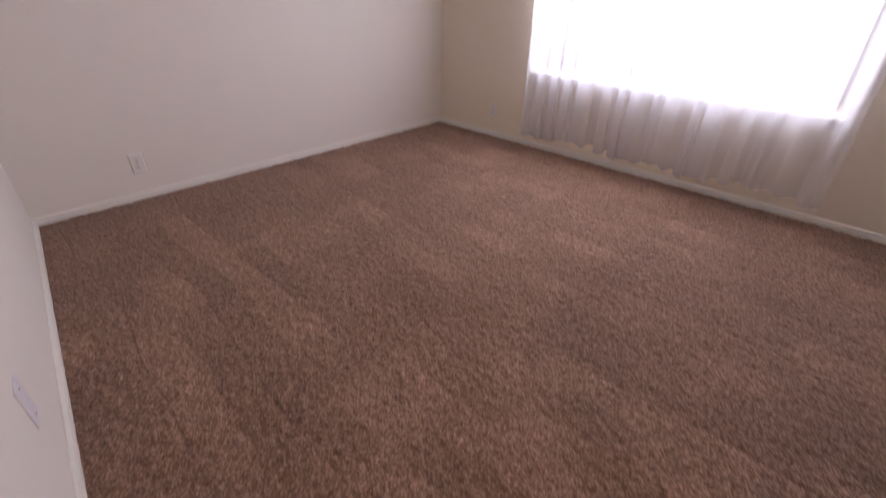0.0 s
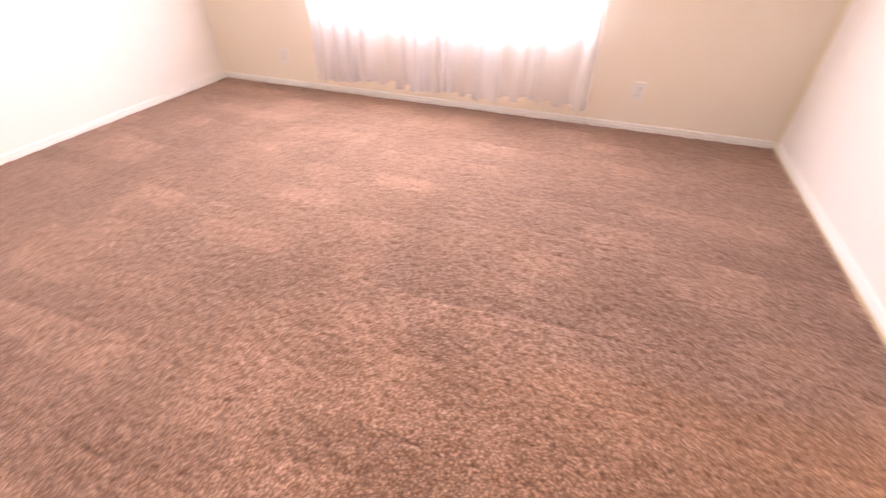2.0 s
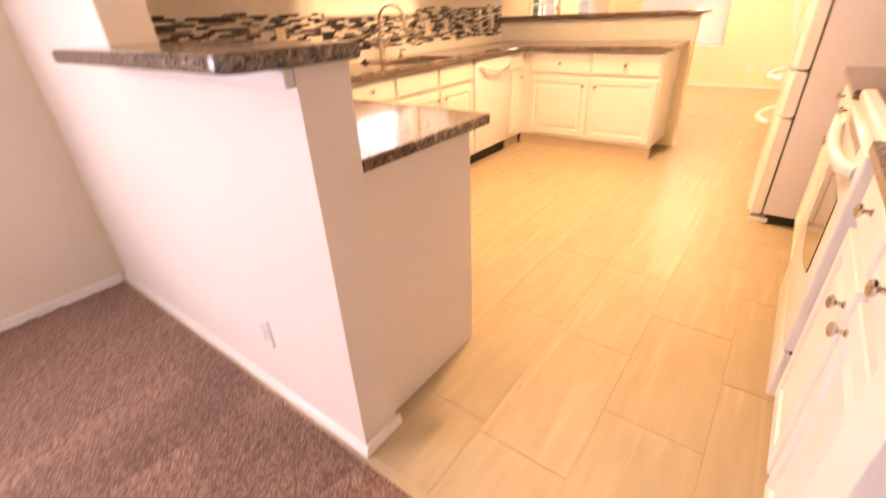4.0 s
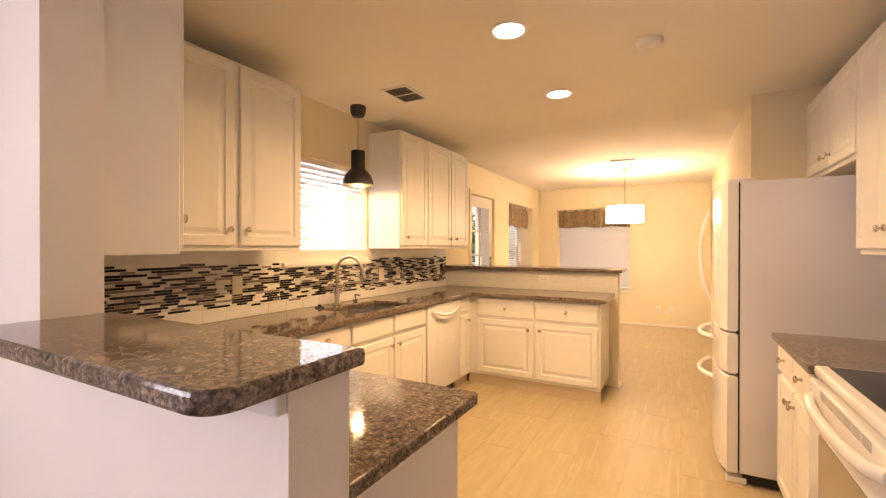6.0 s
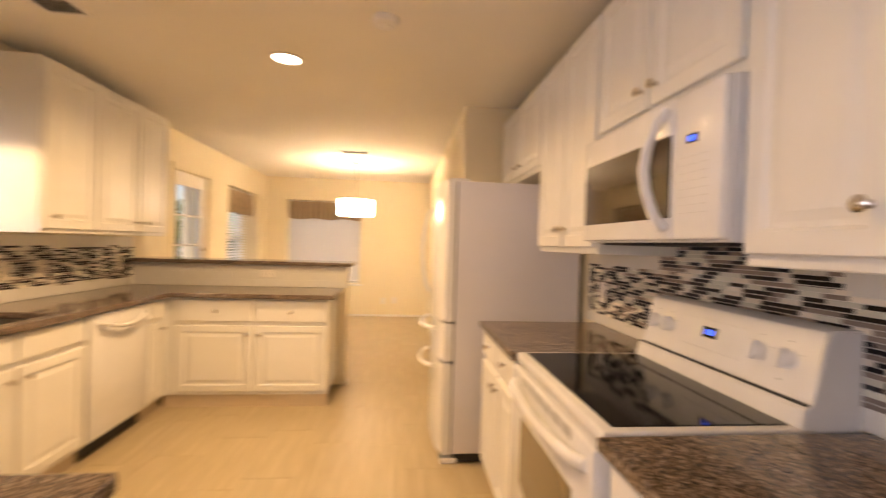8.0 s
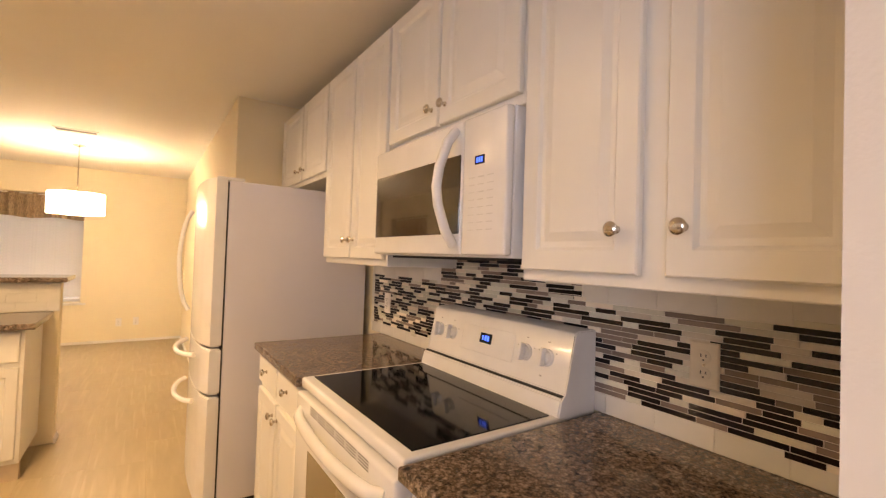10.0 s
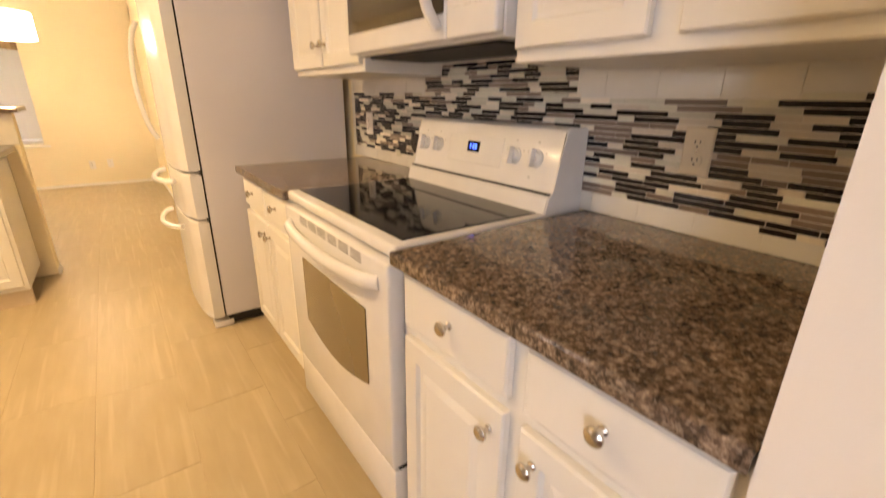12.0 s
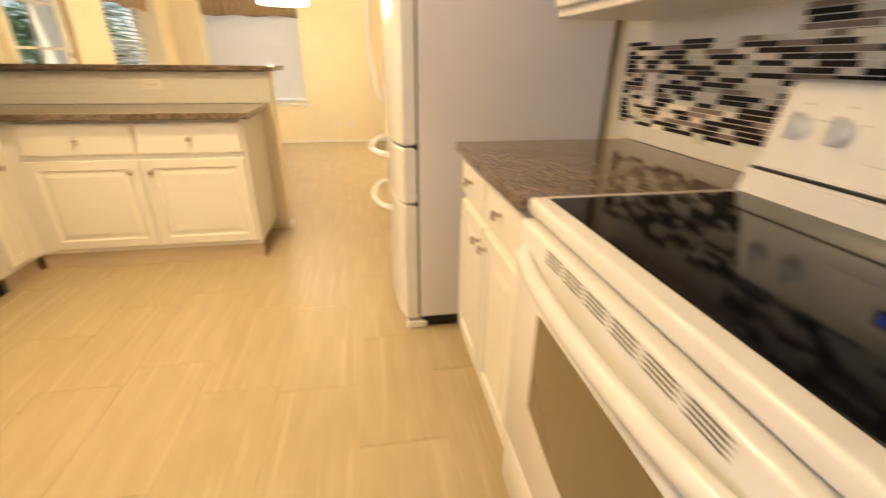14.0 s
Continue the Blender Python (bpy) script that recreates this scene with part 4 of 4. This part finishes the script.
recessed(-0.22, 1.66)
recessed(-0.22, 2.70)

pen = thing("pendant_lamp", "black metal bell pendant lamp over the sink", "pendant lamp", pose(-1.68, 2.233, ZC))
part("canopy", lathe(bmesh.new(), [(0.060, 0.0), (0.063, -0.012), (0.058, -0.055), (0.046, -0.082), (0.010, -0.09)], seg=28), BLACK_METAL, pen, smooth=True)
part("cord", tube(bmesh.new(), [(0, 0, -0.09), (0, 0, -0.36)], 0.004, 8), GREY_PLASTIC, pen, smooth=True)
prof = [(0.010, -0.345), (0.048, -0.350), (0.055, -0.356), (0.055, -0.485), (0.060, -0.50), (0.086, -0.525), (0.110, -0.562), (0.122, -0.605), (0.123, -0.625)]
inner = [(r - 0.003, z) for r, z in prof[::-1]]
part("shade", lathe(bmesh.new(), prof + [(0.120, -0.625)] + inner[1:-1] , seg=36, cap=(True, True)), BLACK_METAL, pen, smooth=True)
part("bulb", lathe(bmesh.new(), [(0.013, -0.51), (0.016, -0.53), (0.030, -0.555), (0.030, -0.575), (0.012, -0.60)], seg=20), CAN_GLOW, pen, "lit bulb", smooth=True)

drum = thing("drum_pendant", "lit white drum-shade pendant over the dining area", "pendant lamp", pose(-0.13, 6.15, ZC))
part("canopy", lathe(bmesh.new(), [(0.062, 0.0), (0.062, -0.012), (0.02, -0.028)], seg=28), NICKEL, drum, smooth=True)
part("rod", tube(bmesh.new(), [(0, 0, -0.02), (0, 0, -0.54)], 0.006, 8), NICKEL, drum, smooth=True)
part("shade", lathe(bmesh.new(), [(0.245, -0.53), (0.245, -0.755), (0.241, -0.755), (0.241, -0.53)], seg=48, cap=(False, False)), SHADE, drum, "glowing white fabric shade", smooth=True)
part("diffuser", lathe(bmesh.new(), [(0.240, -0.745), (0.240, -0.748)], seg=48), SHADE, drum)


def vent(x0, x1, y0, y1, slats, label, across):
    t = thing("ceiling_vent", label, "vent", pose((x0 + x1) / 2, (y0 + y1) / 2, ZC))
    w, h = (x1 - x0) / 2, (y1 - y0) / 2
    bm = bmesh.new()
    f = 0.022
    box(bm, -w, w, -h, -h + f, -0.008, 0.0)
    box(bm, -w, w, h - f, h, -0.008, 0.0)
    box(bm, -w, -w + f, -h + f, h - f, -0.008, 0.0)
    box(bm, w - f, w, -h + f, h - f, -0.008, 0.0)
    part("frame", bm, TRIM, t)
    part("backing", one_box(-w + f, w - f, -h + f, h - f, -0.002, 0.0), DARK, t)
    if across:
        part("mullion", one_box(-w + f, w - f, -0.006, 0.006, -0.008, -0.002), TRIM, t)
    for i in range(slats):
        y = -h + f + (2 * h - 2 * f) * (i + 0.5) / slats
        part("slat", one_box(-w + f, w - f, -0.004, 0.004, -0.001, 0.001), GREY_PLASTIC, t, m=pose(0, y, -0.005, 35, 0, 0))


vent(-1.31, -1.09, 2.02, 2.335, 12, "white ceiling vent with dark louvres", True)
vent(-0.255, 0.09, 5.36, 5.50, 5, "long white ceiling vent near the drum lamp", False)
smk = thing("smoke_detector", "round white smoke detector on the ceiling", "smoke detector", pose(0.405, 2.13, ZC))
part("body", lathe(bmesh.new(), [(0.068, 0.0), (0.068, -0.012), (0.060, -0.030), (0.035, -0.038)], seg=28), PLASTIC, smk, smooth=True)
part("cover", lathe(bmesh.new(), [(0.034, -0.037), (0.028, -0.043)], seg=20), PLASTIC, smk)

# ---------------------------------------------------------------- kitchen window, dining door and windows
window_unit("window_2", "white-framed kitchen window behind blinds", pose(XW - 0.20, WIN_K[0], WIN_K[2], 0, 0, 90), WIN_K[1] - WIN_K[0], WIN_K[3] - WIN_K[2], 1)
structure("window_sill", one_box(XW - 0.15, XW + 0.045, WIN_K[0] - 0.16, WIN_K[1] + 0.02, WIN_K[2] - 0.035, WIN_K[2] - 0.002, 0.005), TRIM, "cream painted window sill over the sink", "sill")
window_unit("window_3", "white-framed window in the deep side recess", pose(XW - 0.28, NOOK[0], NOOK[2], 0, 0, 90), NOOK[1] - NOOK[0], NOOK[3] - NOOK[2], 1)
window_unit("window_4", "white-framed window in the end wall", pose(WIN_N[0], YN + 0.24, WIN_N[2], 0, 0, 0), WIN_N[1] - WIN_N[0], WIN_N[3] - WIN_N[2], 1)
structure("window_sill", one_box(WIN_N[0] - 0.04, WIN_N[1] + 0.06, YN - 0.03, YN + 0.23, WIN_N[2] - 0.03, WIN_N[2] - 0.002, 0.004), TRIM, "white window sill in the dining end", "sill")
structure("window_sill", one_box(XW - 0.27, XW + 0.02, NOOK[0] + 0.002, NOOK[1] - 0.002, NOOK[2] + 0.002, NOOK[2] + 0.022, 0.004), TRIM, "white window sill in the side recess", "sill")


def blinds(m, w, z0, z1, label, tilt=25, pitch=0.042):
    t = thing("window_blind", label, "blinds", m)
    part("headrail", one_box(0, w, -0.025, 0.025, z1 - 0.04, z1, 0.003), PLASTIC, t)
    me = finish("slat", one_box(0.004, w - 0.004, -0.024, 0.024, -0.0012, 0.0012), BLIND)
    z = z1 - 0.065
    while z > z0 + 0.03:
        piece("slat", me, t, pose(0, 0, z, tilt, 0, 0))
        z -= pitch
    part("bottom_rail", one_box(0.002, w - 0.002, -0.024, 0.024, z0, z0 + 0.018, 0.003), PLASTIC, t)
    for x in (0.12, w - 0.12):
        part("cord", one_box(x - 0.001, x + 0.001, -0.027, -0.025, z0 + 0.01, z1 - 0.03), PLASTIC, t)


blinds(pose(XW - 0.06, WIN_K[0] + 0.006, 0, 0, 0, 90), WIN_K[1] - WIN_K[0] - 0.012, WIN_K[2] + 0.002, WIN_K[3], "white slatted blind lowered over the kitchen window", 46)
blinds(pose(XW - 0.22, NOOK[0] + 0.006, 0, 0, 0, 90), NOOK[1] - NOOK[0] - 0.012, NOOK[2] + 0.026, NOOK[3], "white slatted blind in the side recess", 20)
blinds(pose(WIN_N[0] + 0.006, YN + 0.19, 0, 0, 0, 0), WIN_N[1] - WIN_N[0] - 0.012, WIN_N[2] + 0.03, WIN_N[3], "closed white blind in the end window", 68)


def valance(m, w, h):
    t = thing("valance", "gathered taupe fabric valance above the blind", "valance", m)
    bm = bmesh.new()
    n = 90
    rng = random.Random(4)
    ph = [rng.uniform(0, 6) for _ in range(4)]
    rows = []
    for r in range(9):
        v = r / 8
        row = []
        for i in range(n + 1):
            x = w * i / n
            d = 0.018 * math.sin(70 * x + ph[0] + 0.6 * math.sin(9 * x)) * (0.4 + v) + 0.012 * math.sin(31 * x + ph[1])
            row.append(bm.verts.new((x, d - 0.03 * math.sin(math.pi * v), -h * v + 0.012 * math.sin(12 * x + ph[2]) * v)))
        rows.append(row)
    for a, b in zip(rows, rows[1:]):
        for i in range(n):
            bm.faces.new((a[i], a[i + 1], b[i + 1], b[i]))
    part("fabric", bm, VALANCE, t, smooth=True)
    part("rod", tube(bmesh.new(), [(0, 0, -0.012), (w, 0, -0.012)], 0.008), TRIM, t)


valance(pose(WIN_N[0] + 0.01, YN + 0.10, WIN_N[3] - 0.005, 0, 0, 0), WIN_N[1] - WIN_N[0] - 0.02, 0.33)
valance(pose(XW - 0.10, NOOK[0] + 0.01, NOOK[3] - 0.005, 0, 0, 90), NOOK[1] - NOOK[0] - 0.02, 0.36)


def glazed_door():
    y0, y1, _, z1 = DOOR_W
    t = tagged(new("door_1"), "white glazed exterior door with divided panes, closed", "door", kind="structure")
    t.matrix_basis = pose(XW, y0, 0, 0, 0, 90)
    w = y1 - y0
    c = bmesh.new()
    box(c, -0.06, 0.0, -0.015, 0.0, 0, z1 + 0.06)
    box(c, w, w + 0.06, -0.015, 0.0, 0, z1 + 0.06)
    box(c, 0.0, w, -0.015, 0.0, z1, z1 + 0.06)
    part("casing", c, WALL_K, t)
    lf = bmesh.new()
    s, b = 0.115, 0.25
    box(lf, 0.004, s, 0.03, 0.07, 0.008, z1 - 0.006)
    box(lf, w - s, w - 0.004, 0.03, 0.07, 0.008, z1 - 0.006)
    box(lf, s, w - s, 0.03, 0.07, 0.008, b)
    box(lf, s, w - s, 0.03, 0.07, z1 - 0.15, z1 - 0.006)
    leaf = part("leaf", lf, TRIM, t)
    gw, gh = w - 2 * s, z1 - 0.15 - b
    for i in range(2):
        for j in range(5):
            p = part("pane", one_box(s + gw * i / 2 + 0.010, s + gw * (i + 1) / 2 - 0.010, 0.047, 0.052, b + gh * j / 5 + 0.010, b + gh * (j + 1) / 5 - 0.010), GLASS, leaf)
            p.visible_shadow = False
    part("muntin", one_box(s + gw / 2 - 0.010, s + gw / 2 + 0.010, 0.036, 0.062, b, b + gh), TRIM, leaf)
    for j in range(1, 5):
        part("muntin", one_box(s, w - s, 0.038, 0.060, b + gh * j / 5 - 0.010, b + gh * j / 5 + 0.010), TRIM, leaf)
    part("door_knob", lathe(bmesh.new(), [(0.026, 0), (0.026, 0.006), (0.010, 0.014), (0.010, 0.035), (0.027, 0.045), (0.024, 0.062), (0.010, 0.068)], (w - 0.06, 0.03, 0.95), "y", 20), NICKEL, leaf, smooth=True)
    part("deadbolt", lathe(bmesh.new(), [(0.026, 0), (0.024, 0.012), (0.010, 0.016)], (w - 0.06, 0.03, 1.20), "y", 20), NICKEL, leaf, smooth=True)


glazed_door()

# ---------------------------------------------------------------- shrub outside the glazed door


def make_leaf():
    m, n, l, p = material("green_leaf")
    geo = n.new("ShaderNodeNewGeometry")
    l.new(ramp(n, l, geo.outputs["Random Per Island"], [(0.0, (0.035, 0.075, 0.025)), (1.0, (0.12, 0.20, 0.06))]), p.inputs["Base Color"])
    p.inputs["Roughness"].default_value = 0.5
    return m


LEAF = make_leaf()
BARK = painted("grey_brown_bark", (0.16, 0.12, 0.09), (0.10, 0.075, 0.055), 0.9, 12, 60, 0.6, 0.01)


def small_tree(x, y, height, seed):
    t = thing("tree", "small leafy green tree outside the glazed door", "tree", pose(x, y, -0.35))
    rng = random.Random(seed)
    part("trunk", tube(bmesh.new(), [(0, 0, 0), (0.03, 0.02, 0.5), (-0.02, 0.05, 1.1), (0.03, 0, height * 0.6)], [0.07, 0.055, 0.045, 0.02], 9), BARK, t, smooth=True)
    tips = []
    for i in range(9):
        a, z = i * 2.4, height * (0.28 + 0.035 * i)
        tip = (math.cos(a) * rng.uniform(0.4, 0.8), math.sin(a) * rng.uniform(0.4, 0.8), z + rng.uniform(0.3, 0.7))
        tips.append(tip)
        part("limb", tube(bmesh.new(), [(0.0, 0.03, z), (tip[0] * 0.5, tip[1] * 0.5, z + 0.12), tip], [0.025, 0.016, 0.006], 6), BARK, t)
    bm = bmesh.new()
    for i in range(2600):
        c = rng.choice(tips)
        o = Vector((rng.gauss(0, 0.26), rng.gauss(0, 0.26), rng.gauss(0, 0.24))) + Vector(c)
        r = Euler((rng.uniform(-1.2, 1.2), rng.uniform(-1.2, 1.2), rng.uniform(0, 6.3))).to_matrix()
        ln = rng.uniform(0.05, 0.09)
        bm.faces.new([bm.verts.new(o + r @ Vector(q)) for q in ((0, -ln, 0), (ln * 0.42, 0, 0.008), (0, ln, 0), (-ln * 0.42, 0, 0.008))])
    part("crown", bm, LEAF, t)


small_tree(-4.6, 10.2, 3.2, 2)

# ---------------------------------------------------------------- wall plates in the kitchen
wall_plate(pose(XE - 0.0135, 0.579, 1.122, 0, 0, -90), "almond duplex outlet plate on the mosaic", mat=ALMOND)
wall_plate(pose(XE - 0.0135, 2.30, 1.10, 0, 0, -90), "pale duplex outlet plate on the mosaic", mat=PLASTIC)
wall_plate(pose(XW + 0.0135, 1.30, 1.12, 0, 0, 90), "almond switch plate on the mosaic", "switch", ALMOND)
wall_plate(pose(XW + 0.0135, 2.78, 1.11, 0, 0, 90), "almond switch plate beside the window", "switch", ALMOND)
wall_plate(pose(XW + 0.0135, 3.05, 1.11, 0, 0, 90), "almond duplex outlet plate on the mosaic", mat=ALMOND)
wall_plate(pose(XW + 0.0135, 3.85, 1.11, 0, 0, 90), "almond duplex outlet plate on the mosaic", mat=ALMOND)
wall_plate(pose(-0.70, 4.043, 1.03, 0, 90, 0), "white outlet plate set sideways on the half wall")

# ---------------------------------------------------------------- tiles: walls and floor, last


def small_tile(w, h, d, bev):
    """One tile in the local x-z plane, facing -y, with eased edges."""
    bm = bmesh.new()
    rect_steps(bm, w, h, [(0, 0), (0, -d + bev), (bev, -d)])
    return bm


def white_row(parent, m0, length, z0, h, w=0.152, start=0.0):
    me = finish("tile", small_tile(w - 0.0016, h - 0.0016, 0.0016, 0.0008), WHITE_TILE)
    x = start
    while x < length - 0.01:
        a, b = max(x, 0.0), min(x + w, length)
        if b - a > 0.012:
            if b - a > w - 0.002:
                piece("tile", me, parent, m0 @ pose(a, 0, z0))
            else:
                piece("tile", finish("tile", small_tile(b - a - 0.0016, h - 0.0016, 0.0016, 0.0008), WHITE_TILE), parent, m0 @ pose(a, 0, z0))
        x += w


def mosaic(parent, m0, x0, x1, z0, z1, rng, singles, ragged=(0, 0)):
    """Rows of thin strips; the first stretch as single pieces, the rest joined. ragged: (below, above), share of loose strips past the edge."""
    rows = round((z1 - z0) / 0.0150)
    h = (z1 - z0) / rows
    cache = {}
    rest = [bmesh.new() for _ in MOSAIC]
    used = 0
    lo, hi = singles
    for r in range(-1, rows + 1):
        edge = r < 0 or r == rows
        share = ragged[0] if r < 0 else ragged[1]
        if edge and not share:
            continue
        depth = 0.0034 if edge else 0.0022
        x = x0 - rng.uniform(0, 0.10)
        dark = rng.random() < 0.5
        while x < x1 - 0.008:
            dark = not dark if rng.random() < 0.86 else dark
            ln = rng.choice((0.072, 0.098, 0.122, 0.148) if dark else (0.048, 0.072, 0.098, 0.110))
            k = rng.choices((0, 2), (0.80, 0.20))[0] if dark else rng.choices((1, 3, 2), (0.46, 0.34, 0.20))[0]
            a, b = max(x, x0), min(x + ln, x1)
            x += ln
            if edge and rng.random() > share:
                continue
            if b - a < 0.008:
                continue
            if not edge and lo <= a and b <= hi and used < 300:
                key = (round(b - a, 4), k)
                if key not in cache:
                    cache[key] = finish("mosaic_tile", small_tile(b - a - 0.002, h - 0.002, depth, 0.0008), MOSAIC[k])
                piece("mosaic_tile", cache[key], parent, m0 @ pose(a, 0, z0 + r * h))
                used += 1
            else:
                zl, zh = z0 + r * h, z0 + (r + 1) * h - 0.002
                rings = [[(a + i, d, zl + i), (b - 0.002 - i, d, zl + i), (b - 0.002 - i, d, zh - i), (a + i, d, zh - i)] for i, d in ((0, 0), (0, 0.0008 - depth), (0.0008, -depth))]
                ring_loft(rest[k], rings, True, (False, True))
    for k, bm in enumerate(rest):
        if len(bm.faces):
            ob = part("mosaic_tiles", bm, MOSAIC[k], parent, m=m0)
            tagged(ob, kind="stuff")
        else:
            bm.free()


rng = random.Random(11)
east = structure("backsplash_east", one_box(XE - 0.0105, XE - 0.0005, 0.166, 2.52, 0.913, 1.37), GROUT, "glass and stone mosaic backsplash with white tile rows", "backsplash")
ME = pose(XE - 0.0105, 2.50, 0, 0, 0, -90)
white_row(east, ME, 2.334, 0.914, 0.058, start=-0.03)
white_row(east, ME, 0.73, 1.246, 0.076, start=-0.03)
white_row(east, ME @ pose(1.55, 0, 0), 0.784, 1.246, 0.076, start=-0.06)
mosaic(east, ME, 0.02, 2.334, 0.9725, 1.245, rng, (1.62, 2.334), (0.35, 0.35))
mosaic(east, ME, 0.735, 1.545, 1.247, 1.368, rng, (5, 6))
west = structure("backsplash_west", one_box(XW + 0.0005, XW + 0.0105, TK + 0.002, 4.05, 0.913, 1.335), GROUT, "glass and stone mosaic backsplash with cream tile rows", "backsplash")
MW = pose(XW + 0.0105, TK + 0.002, 0, 0, 0, 90)
white_row(west, MW, 3.88, 0.914, 0.078)
white_row(west, MW, 1.43, 1.250, 0.084)
white_row(west, MW @ pose(2.45, 0, 0), 1.43, 1.250, 0.084)
mosaic(west, MW, 0.0, 1.46, 0.993, 1.248, rng, (0.35, 1.2), (0.35, 0.3))
mosaic(west, MW, 1.46, 2.44, 0.993, 1.210, rng, (5, 6), (0.35, 0))
mosaic(west, MW, 2.44, 3.88, 0.993, 1.248, rng, (5, 6), (0.35, 0.3))
half = structure("backsplash_half_wall", one_box(XW + 0.01, 0.03, 4.042, 4.0515, 0.913, 1.11), GROUT_WHITE, "white tile facing on the half wall", "backsplash")
for i in range(3):
    white_row(half, pose(XW + 0.012, 4.042, 0), 1.89, 0.914 + 0.065 * i, 0.065, start=-0.05 * i)

TW, TL = 0.305, 0.63
cells = []
col = 0
x = 0.26 - TW * 7
while x < XE:
    a, b = max(x, XW), min(x + TW, XE)
    if b - a > 0.02:
        shift = (0.34, 0.02, 0.545)[col % 3] if x > -0.5 else (0.2, 0.44, 0.1)[col % 3]
        if abs(x - 0.26) < 0.01:
            shift = 0.30
        if abs(x - 0.565) < 0.01:
            shift = 0.615
        y = shift - TL
        while y < YN:
            c, d = max(y, 0.026), min(y + TL, YN)
            if d - c > 0.02:
                cells.append((a, b, c, d))
            y += TL
    x += TW
    col += 1
shared = {}
for a, b, c, d in cells:
    key = (round(b - a, 3), round(d - c, 3))
    if key not in shared:
        bm = bmesh.new()
        w, h, g, e = b - a, d - c, 0.0008, 0.0008
        ring_loft(bm, [[(i, i, z), (w - i, i, z), (w - i, h - i, z), (i, h - i, z)] for i, z in ((g, 0), (g, 0.0052), (g + e, 0.006))], True, (False, True))
        shared[key] = finish("floor_tile", bm, PLANK)
    piece("floor_tile", shared[key], floor, pose(a, c, -0.006))
